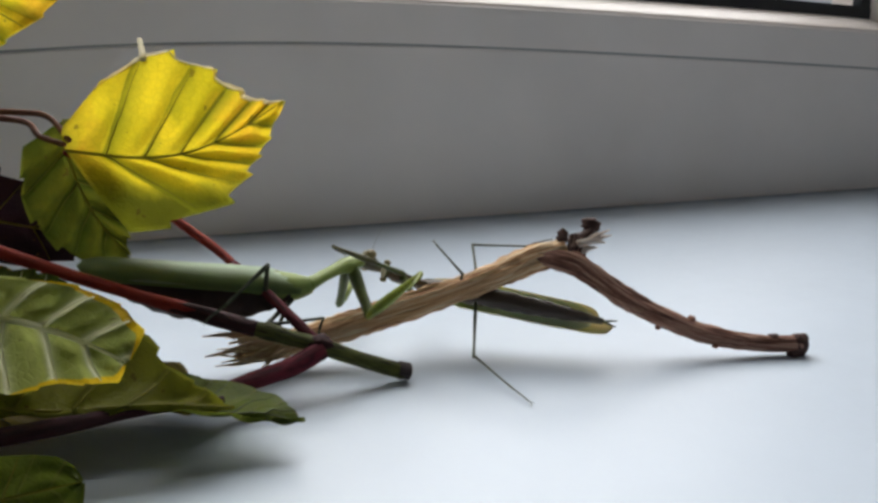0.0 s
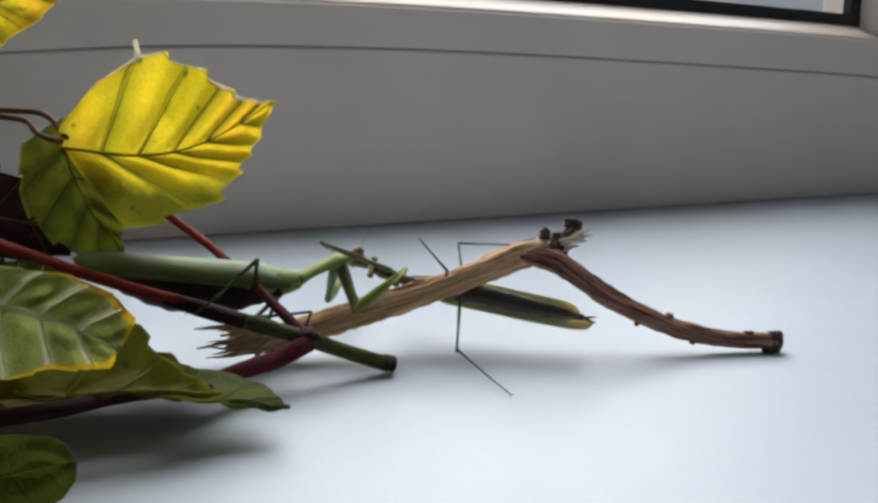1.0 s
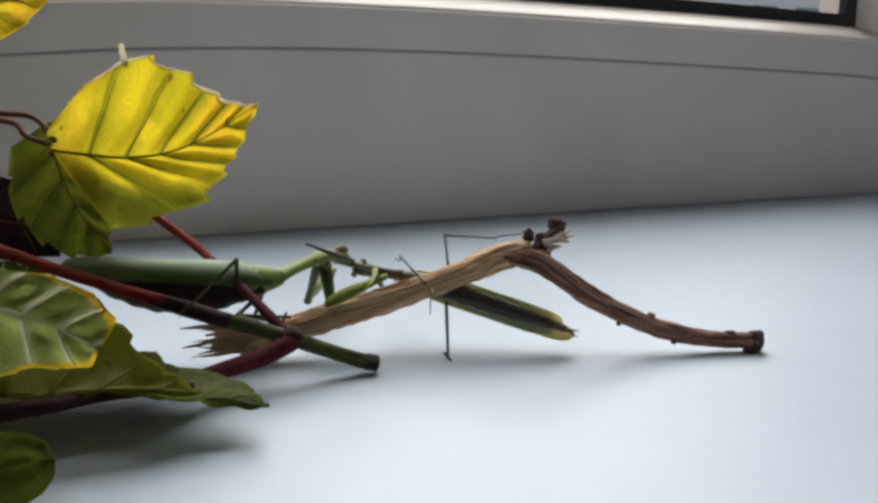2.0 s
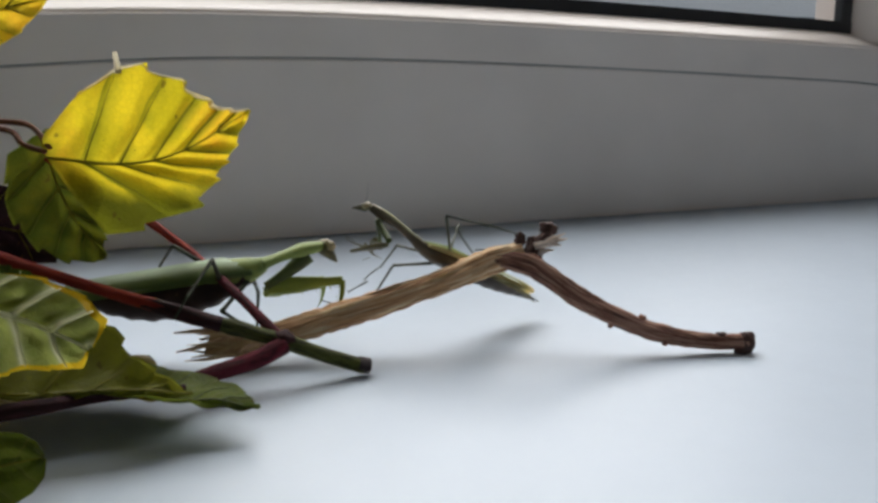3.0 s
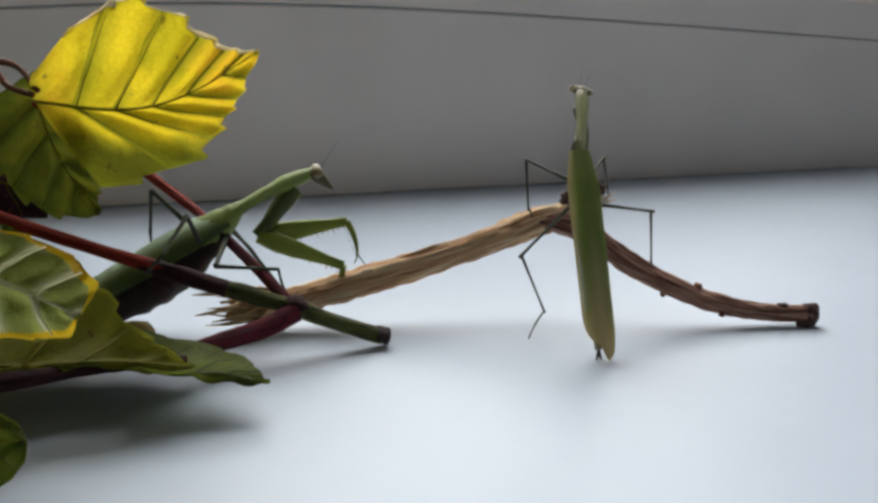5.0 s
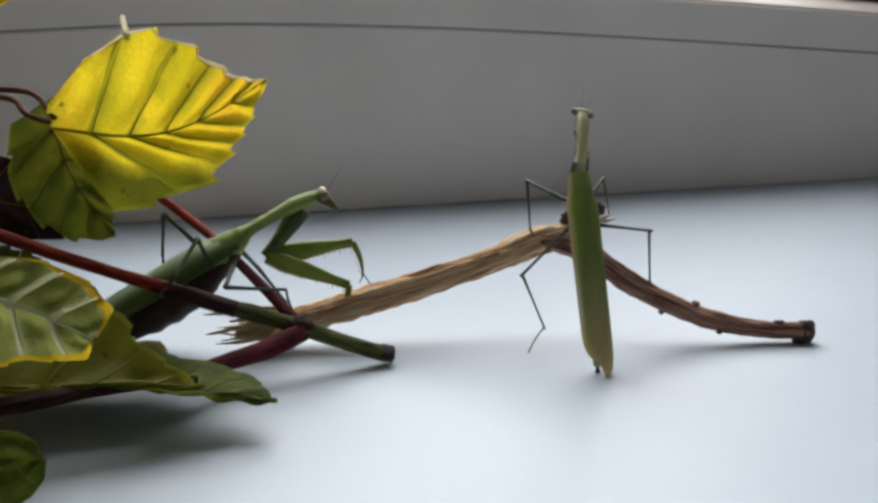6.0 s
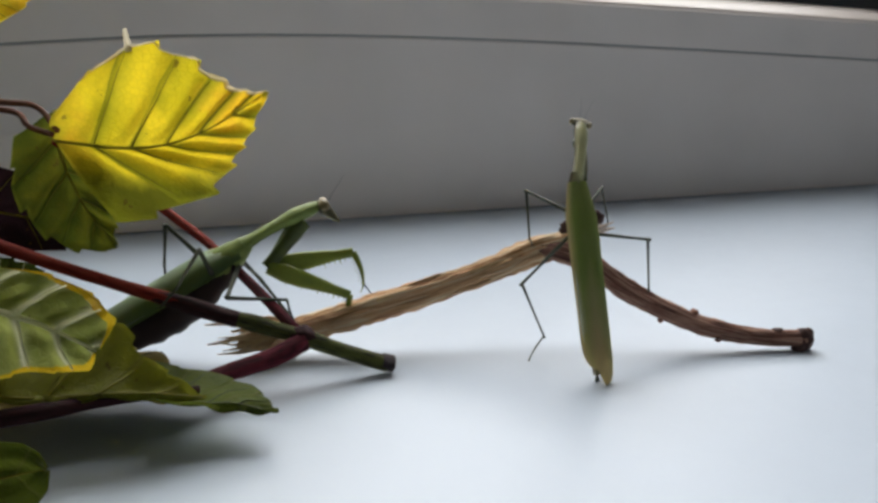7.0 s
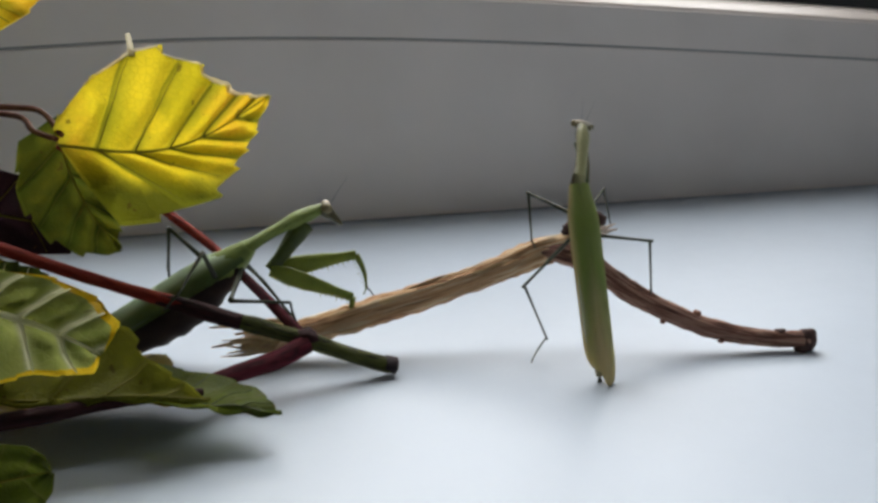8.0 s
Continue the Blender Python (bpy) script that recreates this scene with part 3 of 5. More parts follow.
def build_plant():
    plant = new("vine_cutting")
    tagged(plant, "cut vine shoot with red stems and yellowing leaves", "plant cutting")
    stem = [mmv(*p) for p in ((-42, 199, 44), (-29.5, 196, 39.4), (-16.9, 192, 34.0), (-4, 188, 28.7), (8.2, 184.5, 24.1), (19.6, 181.8, 19.9))]
    part("red_stem", tube(bmesh.new(), stem, [0.0016, 0.0015, 0.0014, 0.0014, 0.0014, 0.0016], 14, 7, 0.08, seed=1), RED_STEM, plant, "glossy red young stem")
    dark = [mmv(*p) for p in ((14, 183.2, 21.9), (19, 182, 20.1), (25, 180.5, 17.8), (31.4, 178.5, 15.6))]
    part("dark_stem", tube(bmesh.new(), dark, [0.00155, 0.0018, 0.0021, 0.0019], 14, 7, 0.1, seed=12), DARK_STEM, plant, "swollen purple-brown stretch of stem")
    stem2 = [mmv(*p) for p in ((30.4, 178.8, 16.0), (34, 178, 14.8), (38, 177, 13.4), (45, 175, 11.0), (54.6, 174, 6.6), (65.0, 173.2, 2.3))]
    part("green_stem", tube(bmesh.new(), stem2, [0.0016, 0.0020, 0.0018, 0.0017, 0.0020, 0.0018, 0.0019], 14, 7, 0.12, seed=2), GREEN_STEM, plant, "dark green woody stem end")
    part("cut_end", tube(bmesh.new(), [mmv(63.5, 173.4, 2.9), mmv(66.3, 173.0, 2.15)], [0.0020, 0.0021], 12, 3, 0.3, seed=7), KNOB_DARK, plant, "dark dried cut end")
    part("leaf_node", blob(bmesh.new(), mmv(45, 174.6, 11.2), (0.0030, 0.0024, 0.0025), None, 0.4, 3.3), DARK_STEM, plant)
    pet = [mmv(*p) for p in ((45.0, 175.1, 11.0), (39.7, 183.0, 17.2), (34.9, 192.6, 22.3), (31.2, 203.6, 25.5), (28.5, 208.6, 28.1), (20.5, 216.5, 34.5), (10.4, 224.5, 42.6), (-4.8, 218, 54.0))]
    part("petiole", tube(bmesh.new(), pet[:4], [0.0015, 0.0013, 0.0012, 0.00115], 12, 6, 0.08, seed=5), DARK_RED, plant, "dark red lower end of a leaf stalk")
    part("petiole", tube(bmesh.new(), pet[3:], [0.0011, 0.0012, 0.0012, 0.0012, 0.0012], 12, 6, 0.08, seed=5.5), RED_STEM, plant, "red leaf stalk")
    pet2 = [mmv(*p) for p in ((45.2, 174, 10.2), (37, 171.5, 7.9), (27, 168, 7.2), (17.5, 164, 7.0))]
    part("petiole", tube(bmesh.new(), pet2, [0.0024, 0.0023, 0.0019, 0.0011], 12, 6, 0.1, seed=6), DARK_RED, plant, "dark red leaf stalk")
    pet3 = [mmv(*p) for p in ((20, 154, 9.6), (3.6, 149.9, 11.6), (-5.4, 146, 12.6), (-24, 141, 13.5))]
    part("petiole", tube(bmesh.new(), pet3, [0.0008, 0.0013, 0.0015, 0.0017], 10, 6, 0.08, seed=9), DARK_STEM, plant, "dark red-brown leaf stalk")
    for pts, r in ((((-30, 230, 63.5), (-15, 223.8, 63.0), (-8.1, 220.8, 61.9), (-3.8, 214, 56.5)), 0.0008), (((-30, 236, 62), (-14.2, 226.4, 60.8), (-10.4, 220.7, 57.4), (-5.0, 214.6, 55.6)), 0.0008)):
        part("tendril", tube(bmesh.new(), [mmv(*p) for p in pts], [r, r, r * 0.9, r * 0.9], 8, 6, 0.1, seed=r), BROWN_STEM, plant)

    add_leaf(plant, "bright yellow toothed leaf with dark veins and a frayed rim", YELLOW_LEAF, VEIN_DARK, 0.00020, 0.0001, True,
             base=mmv(-4.8, 216.7, 54.1), tip=mmv(41.6, 187.3, 65.9), side=(-0.1, 0.0, 1.0), up_len=0.0275, dn_len=0.0295, angles=(70, 24), angles_dn=(64, 14), fall=4.0, ease=0.4,
             profile=(0.22, 0.74, 0.99, 1.06, 1.01, 0.91, 0.79, 0.66, 0.54, 0.42, 0.29, 0.16, 0.03), profile_dn=(0.85, 0.95, 1.0, 0.88, 0.72, 0.56, 0.42, 0.28, 0.14, 0.03),
             bow=-0.12, cup=0.10, cup_dn=0.06, pucker=0.0015, teeth=6, tooth=0.10, seed=1.3)
    add_leaf(plant, "green lower leaf turning yellow with curved veins", OLD_GREEN_LEAF, VEIN_DARK, 0.00022, 0.0001,
             base=mmv(-4.8, 231.4, 60.6), tip=mmv(7.7, 210.2, 28.2), side=(1.0, -0.2, 0.6), up_len=0.016, dn_len=0.0165, angles=(58, 22), angles_dn=(74, 14),
             profile=(0.7, 1.0, 1.0, 0.9, 0.7, 0.4, 0.05), bow=-0.10, cup=0.25, pucker=0.0012, teeth=5, tooth=0.12, seed=2.6)
    add_leaf(plant, "yellow leaf hanging above", YELLOW_LEAF, VEIN_DARK, 0.00022, 0.0001,
             base=mmv(-42, 204, 79), tip=mmv(-1.0, 191.0, 90.5), side=(-0.2, 0.1, 1.0), up_len=0.02, dn_len=0.0125, angles=(80, 25),
             profile=(0.6, 1.0, 1.0, 0.85, 0.55, 0.05), cup=0.2, pucker=0.0008, teeth=5, tooth=0.08, seed=4.1)
    add_leaf(plant, "pale-veined green leaf with a curled yellow rim", PALE_LEAF, VEIN_PALE, 0.00042, 0.0002,
             base=mmv(-22.5, 156.0, 31.7), tip=mmv(2.6, 142.0, 23.6), side=(0.2, 0.30, 1.0), up_len=0.0098, dn_len=0.0098, angles=(72, 40), angles_dn=(84, 44),
             profile=(0.8, 0.9, 1.0, 1.0, 0.95, 0.75, 0.10), profile_dn=(1.7, 1.5, 1.2, 0.98, 0.86, 0.62, 0.06), bow=0.05, cup=-0.30, pucker=0.0014, teeth=4, tooth=0.05, seed=5.2)
    add_leaf(plant, "olive-green pointed leaf lying low over the sill", OLIVE_LEAF, VEIN_DARK, 0.00022, 0.0001,
             base=mmv(-24, 149.3, 16.0), tip=mmv(20.1, 143.8, 11.6), side=(0.1, 0.88, 0.42), up_len=0.0205, dn_len=0.0024, angles=(90, 22),
             profile=(0.9, 1.0, 1.0, 0.9, 0.55, 0.40, 0.22, 0.03), bow=0.02, cup=0.15, pucker=0.0008, teeth=5, tooth=0.10, seed=6.4)
    add_leaf(plant, "dark green half of a folded leaf", FOLD_LEAF, VEIN_GREEN, 0.0002, 0.0001,
             base=mmv(5.0, 152.5, 12.0), tip=mmv(33.3, 143.6, 7.0), side=(0.2, 0.97, -0.12), up_len=0.0165, dn_len=0.0022, angles=(84, 24),
             profile=(1.0, 1.0, 1.0, 0.84, 0.58, 0.28, 0.02), cup=0.1, pucker=0.0005, teeth=4, tooth=0.05, seed=7.5)
    add_leaf(plant, "dark olive leaf at the sill's edge", FOLD_LEAF, VEIN_DARK, 0.0002, 0.0001,
             base=mmv(-28, 131, 7), tip=mmv(-5.4, 128.7, 9.6), side=(0.0, 0.3, 1.0), up_len=0.0075, dn_len=0.0085, angles=(85, 40),
             profile=(0.8, 1.0, 1.0, 0.98, 0.92, 0.80, 0.52, 0.06), cup=0.1, pucker=0.0006, teeth=2, tooth=0.0, seed=8.8)
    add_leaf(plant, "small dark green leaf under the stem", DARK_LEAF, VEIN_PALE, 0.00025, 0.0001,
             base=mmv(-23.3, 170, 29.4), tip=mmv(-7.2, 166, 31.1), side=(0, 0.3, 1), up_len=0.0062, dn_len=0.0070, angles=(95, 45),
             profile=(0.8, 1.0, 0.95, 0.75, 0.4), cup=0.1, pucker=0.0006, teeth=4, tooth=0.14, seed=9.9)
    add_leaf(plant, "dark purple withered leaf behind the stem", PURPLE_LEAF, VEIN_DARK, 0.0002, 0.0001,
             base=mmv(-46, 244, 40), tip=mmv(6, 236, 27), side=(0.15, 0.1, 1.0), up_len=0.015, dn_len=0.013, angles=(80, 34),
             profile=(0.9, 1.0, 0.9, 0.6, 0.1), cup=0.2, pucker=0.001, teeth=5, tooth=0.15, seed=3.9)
    add_leaf(plant, "small dry brown leaf tip", PURPLE_LEAF, VEIN_DARK, 0.0002, 0.0001,
             base=mmv(18, 216, 46), tip=mmv(30.5, 211, 45.5), side=(0.1, 0.1, 1.0), up_len=0.005, dn_len=0.005, angles=(80, 30),
             profile=(0.9, 1.0, 0.7, 0.5, 0.05), cup=0.2, pucker=0.0006, teeth=4, tooth=0.2, seed=3.2)
    # hidden low leaves behind the pale one, added to shade the sill
    for b, t, sd, up in (((-62, 186, 19), (15, 172, 8), (0, 1, 0.12), 0.024), ((-66, 168, 15), (-4, 161, 10), (0, 1, 0.05), 0.020), ((-70, 226, 30), (-16, 214, 15), (0.1, 1, 0.3), 0.026)):
        add_leaf(plant, "withered olive-brown leaf lying low under the stems", SHADE_LEAF, VEIN_GREEN, 0.00022, 0.0001,
                 base=mmv(*b), tip=mmv(*t), side=sd, up_len=up, dn_len=up * 0.9, angles=(80, 30), nu=36, nv=8,
                 profile=(0.7, 1.0, 1.0, 1.0, 0.85, 0.6, 0.1), cup=-0.05, pucker=0.001, teeth=6, tooth=0.12, seed=up * 500)
    # two more hidden leaves, added to close lit gaps on the sill
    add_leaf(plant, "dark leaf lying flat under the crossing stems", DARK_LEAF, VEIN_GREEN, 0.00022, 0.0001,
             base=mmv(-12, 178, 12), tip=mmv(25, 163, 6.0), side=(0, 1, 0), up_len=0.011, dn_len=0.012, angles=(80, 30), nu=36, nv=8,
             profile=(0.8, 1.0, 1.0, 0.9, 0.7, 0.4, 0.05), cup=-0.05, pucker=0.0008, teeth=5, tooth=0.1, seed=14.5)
    add_leaf(plant, "withered olive-brown leaf lying low under the stems", SHADE_LEAF, VEIN_GREEN, 0.00022, 0.0001,
             base=mmv(-12, 161, 12.5), tip=mmv(23, 152.5, 7.4), side=(0, 1, 0.0), up_len=0.008, dn_len=0.003, angles=(80, 30), nu=36, nv=8,
             profile=(0.8, 1.0, 1.0, 0.9, 0.7, 0.4, 0.05), cup=-0.05, pucker=0.0008, teeth=5, tooth=0.1, seed=15.5)
    # the shoot goes on beside the view; unseen yellowing leaves added here for shade
    rnd = random.Random(8)
    spots = []
    for lo, hi, near, far, low, high, count in ((-92, -62, 150, 290, 30, 125, 22), (-90, -52, 30, 150, 10, 120, 34), (-64, -46, 50, 138, 4, 50, 16), (-106, -68, 262, 366, 14, 150, 34)):
        for i in range(count):
            x, y, z = rnd.uniform(lo, hi), rnd.uniform(near, far), rnd.uniform(low, high)
            tip = (x + rnd.uniform(16, 24), y + rnd.uniform(-16, 14), z + rnd.uniform(-14, 8))
            spots.append(((x, y, z), tip, (rnd.uniform(-0.5, 0.5), rnd.uniform(0.2, 1), rnd.uniform(0.2, 1)), rnd.uniform(0.015, 0.021)))
    # more unseen leaves above, round the hanging yellow leaf's stalk, added to cast shade
    for i in range(26):
        z = rnd.uniform(104, 150)
        x, y = rnd.uniform(-86, -34), rnd.uniform(150, 290)
        w, d = rnd.choice((-1, 1)) * rnd.uniform(14, 18), rnd.uniform(-5, 5)
        spots.append(((x - w, y - d, z + 3), (x + w, y + d, z - 3), (rnd.uniform(-0.3, 0.3), 0.8, rnd.uniform(-0.5, 0.3)), rnd.uniform(0.016, 0.020)))
    # unseen leaves over the front corner of the sill, added to darken it
    for i in range(12):
        x, y, z = rnd.uniform(-50, -6), rnd.uniform(96, 148), rnd.uniform(98, 118)
        w, d = rnd.choice((-1, 1)) * rnd.uniform(14, 18), rnd.uniform(-5, 5)
        spots.append(((x - w, y - d, z + 1), (x + w, y + d, z - 1), (rnd.uniform(-0.3, 0.3), 1.0, rnd.uniform(-0.1, 0.1)), rnd.uniform(0.015, 0.019)))
    for i, (b, t, sd, up) in enumerate(spots):
        add_leaf(plant, "leaf further along the shoot", (YELLOW_LEAF, OLIVE_LEAF, OLD_GREEN_LEAF, DARK_LEAF)[i % 4], VEIN_GREEN, 0.00022, 0.0001,
                 base=mmv(*b), tip=mmv(*t), side=sd, up_len=up, dn_len=up * 0.92, angles=(80, 28), nu=36, nv=8,
                 profile=(0.7, 1.0, 1.0, 0.8, 0.5, 0.05), cup=-0.1, pucker=0.001, teeth=6, tooth=0.12, seed=rnd.uniform(10, 20))
    # unseen stem, added to carry the shading leaves
    rise = [mmv(*p) for p in ((-42, 199, 44), (-60, 208, 70), (-72, 218, 108), (-60, 262, 126))]
    part("red_stem", tube(bmesh.new(), rise, [0.0016, 0.0018, 0.0018, 0.0014], 12, 6, 0.1, seed=31), RED_STEM, plant, "glossy red young stem")
    return plant


twig = build_twig()
vine = build_plant()

# ---- the two mantises ----
def make_tegmen(name, green, pale, edge, amount, top=None, gloss=0.2, rough=0.55):
    """Leathery forewing: fine long veins, a paler outer field and a tan rim (u along, v across); top paints in a sky
    highlight.
    """
    a = Mat(name, green, 0.38)
    uvn = a.node("ShaderNodeTexCoord")
    sep = a.node("ShaderNodeSeparateXYZ")
    a.link(uvn.outputs["UV"], sep.inputs[0])
    u, v = sep.outputs[0], sep.outputs[1]
    obj = a.coords()
    streak = a.noise(a.coords("UV", (5, 70, 1)), 3.0, 4, 0.6)
    col = a.mix(a.ramp(a.noise(obj, 120.0, 3), [(0.4, (0, 0, 0)), (0.75, (0.6, 0.6, 0.6))]), green, pale)
    col = a.mix(a.math("MULTIPLY", streak, 0.4), col, tuple(c * 0.6 for c in green))
    # sky highlight on the wing's upper field, painted as a pale tone
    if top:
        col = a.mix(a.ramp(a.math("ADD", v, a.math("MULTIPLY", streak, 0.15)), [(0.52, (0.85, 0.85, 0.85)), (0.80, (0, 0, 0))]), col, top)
    rim = a.ramp(a.math("ADD", v, a.math("MULTIPLY", streak, 0.12)), [(0.62, (0, 0, 0)), (0.95, (0.85, 0.85, 0.85))])
    tip = a.ramp(a.math("ADD", a.math("ADD", u, a.math("MULTIPLY", a.math("SUBTRACT", 0.4, v), 0.6)), a.math("MULTIPLY", streak, 0.12)), [(0.55, (0, 0, 0)), (1.12, (0.95, 0.95, 0.95))])
    col = a.mix(rim, col, edge)
    col = a.mix(tip, col, edge)
    a.base(col)
    a.set("Specular IOR Level", gloss)
    a.set("Roughness", rough)
    nrm = a.bump(streak, 0.35, 0.0003)
    a.translucent(col, amount, nrm)
    return a.m


GREEN_SKIN = make_skin("mantis_green", (0.28, 0.36, 0.09), (0.20, 0.27, 0.06), 0.55, (0.08, 0.12, 0.03))
OLIVE_SKIN = make_skin("mantis_olive", (0.27, 0.33, 0.035), (0.19, 0.25, 0.03), 0.42, (0.11, 0.10, 0.03))
DARK_SKIN = make_skin("mantis_dark_leg", (0.05, 0.06, 0.025), (0.03, 0.035, 0.02), 0.55, (0.03, 0.03, 0.02))
def make_abdomen(name, back, belly, split):
    """Ringed abdomen: one tone above, a darker one below."""
    a = Mat(name, back, 0.42)
    obj = a.coords()
    sep = a.node("ShaderNodeSeparateXYZ")
    a.link(obj, sep.inputs[0])
    h = a.math("ADD", a.math("MULTIPLY", sep.outputs[2], 300.0), a.math("MULTIPLY", a.noise(obj, 150.0, 3), 0.4))
    fac = a.ramp(a.math("ADD", h, 0.5 - split * 300.0), [(0.35, (0, 0, 0)), (0.75, (1, 1, 1))])
    col = a.mix(fac, belly, back)
    col = a.mix(a.math("MULTIPLY", a.noise(obj, 900.0, 3), 0.4), col, tuple(c * 0.5 for c in belly))
    a.base(col)
    a.bump(a.noise(obj, 1500.0, 2), 0.2, 0.0002)
    return a.m


# backlit darkness of the male's neck is painted into its lower tone
NECK_MALE = make_abdomen("male_neck", (0.52, 0.52, 0.26), (0.08, 0.055, 0.024), 0.0011)
ARM_MALE = make_skin("male_arm", (0.15, 0.14, 0.05), (0.08, 0.07, 0.03), 0.45, (0.05, 0.04, 0.02))
BELLY_MALE = make_abdomen("male_abdomen", (0.52, 0.46, 0.26), (0.05, 0.035, 0.025), -0.0010)
BELLY_SKIN = make_skin("mantis_belly", (0.05, 0.026, 0.018), (0.028, 0.014, 0.012), 0.7, (0.02, 0.014, 0.012))
LEG_GREY = make_skin("mantis_grey_leg", (0.10, 0.11, 0.065), (0.055, 0.06, 0.035), 0.5, (0.03, 0.03, 0.02))
COXA_DARK = make_skin("mantis_dark_arm", (0.11, 0.15, 0.035), (0.06, 0.08, 0.022), 0.45, (0.04, 0.04, 0.02))
HEAD_SKIN = make_skin("mantis_face", (0.12, 0.11, 0.045), (0.07, 0.06, 0.03), 0.45, (0.06, 0.05, 0.02))
HEAD_PALE = make_skin("mantis_crown_sheen", (0.80, 0.74, 0.60), (0.66, 0.58, 0.42), 0.55, (0.5, 0.42, 0.25))
EYE_SKIN = make_skin("mantis_eye", (0.42, 0.36, 0.20), (0.26, 0.21, 0.10), 0.3, (0.08, 0.05, 0.03))
# the mint top colour stands for sky light on the wing
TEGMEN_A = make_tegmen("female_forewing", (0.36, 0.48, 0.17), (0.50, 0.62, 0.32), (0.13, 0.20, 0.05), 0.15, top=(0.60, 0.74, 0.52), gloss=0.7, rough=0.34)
TEGMEN_B = make_tegmen("male_forewing", (0.40, 0.50, 0.14), (0.56, 0.60, 0.26), (0.80, 0.66, 0.36), 0.22)
membrane = Mat("hindwing_membrane", (0.62, 0.68, 0.58), 0.3)
mstreak = membrane.noise(membrane.coords("UV", (2, 60, 1)), 3.0, 3)
mcol = membrane.ramp(mstreak, [(0.35, (0.72, 0.80, 0.72)), (0.6, (0.92, 0.95, 0.92))])
membrane.base(mcol)
membrane.set("Alpha", 0.38)
membrane.translucent(mcol, 0.6)
MEMBRANE = membrane.m


def rod(length, radii, flat=1.0, sides=12, steps=5, rough=0.05, seed=0.0, bend=0.0):
    """A limb along +Y, flattened or deepened in Z."""
    n = len(radii)
    pts = [Vector((0, length * i / (n - 1), bend * math.sin(math.pi * i / (n - 1)))) for i in range(n)]
    return tube(bmesh.new(), pts, radii, sides, steps, rough, flat, seed)


def spine_row(bm, length, depth, count, size, start=0.25, stop=0.95):
    for i in range(count):
        y = length * (start + (stop - start) * i / (count - 1))
        h = size * (1.0 if i % 3 else 1.7)
        a = Vector((0, y, -depth * (1 - 0.45 * i / count) * 0.85))
        tube(bm, [a, a + Vector((0, h * 0.25, -h))], [size * 0.22, size * 0.03], 5, 2)
    return bm


def forewing_mesh(side, length, rx, rz, over, arc):
    bm = bmesh.new()
    uv = bm.loops.layers.uv.verify()
    nu, nv = 40, 14
    grid = []
    for i in range(nu + 1):
        u = i / nu
        grow = min(1.0, 0.55 + 2.6 * u) if u < 0.18 else 1.0
        taper = 1 - 0.16 * max(0, u - 0.35)
        end = math.sqrt(max(0.0, 1 - (max(0.0, u - 0.84) / 0.16) ** 2.4))
        row = []
        for j in range(nv + 1):
            v = j / nv
            ph = radians(-(52 if side > 0 else 16) * (0.3 + 0.7 * end) + (arc + (36 if side > 0 else 0)) * v * (0.25 + 0.75 * end))
            x = side * rx * grow * taper * math.sin(ph) * (0.3 + 0.7 * end)
            z = rz * grow * taper * (0.55 + 0.45 * end) * math.cos(ph) - rz * 0.62 + over
            z += 0.00009 * math.sin(v * 40) * end
            row.append(bm.verts.new((x, -u * length, z)))
        grid.append(row)
    for i in range(nu):
        for j in range(nv):
            f = bm.faces.new((grid[i][j], grid[i][j + 1], grid[i + 1][j + 1], grid[i + 1][j]))
            for loop, (a, b) in zip(f.loops, ((i, j), (i, j + 1), (i + 1, j + 1), (i + 1, j))):
                loop[uv].uv = (a / nu, b / nv)
    bmesh.ops.solidify(bm, geom=bm.faces[:], thickness=0.00018)
    return bm


def hindwing_mesh(side, length, width):
    """One stiff panel of the folded fan."""
    bm = bmesh.new()
    uv = bm.loops.layers.uv.verify()
    nu, nv = 18, 4
    grid = []
    for i in range(nu + 1):
        u = i / nu
        w = width * (math.sin(math.pi * min(1, u * 0.62 + 0.06))) * math.sqrt(max(0.02, 1 - max(0, (u - 0.8) / 0.2) ** 2))
        grid.append([bm.verts.new((side * (j / nv - 0.5) * w, -u * length, 0.0002 * math.sin(j * 3.1))) for j in range(nv + 1)])
    for i in range(nu):
        for j in range(nv):
            f = bm.faces.new((grid[i][j], grid[i][j + 1], grid[i + 1][j + 1], grid[i + 1][j]))
            for loop, (a, b) in zip(f.loops, ((i, j), (i, j + 1), (i + 1, j + 1), (i + 1, j))):
                loop[uv].uv = (a / nu, b / nv)
    bmesh.ops.solidify(bm, geom=bm.faces[:], thickness=0.00004)
    return bm


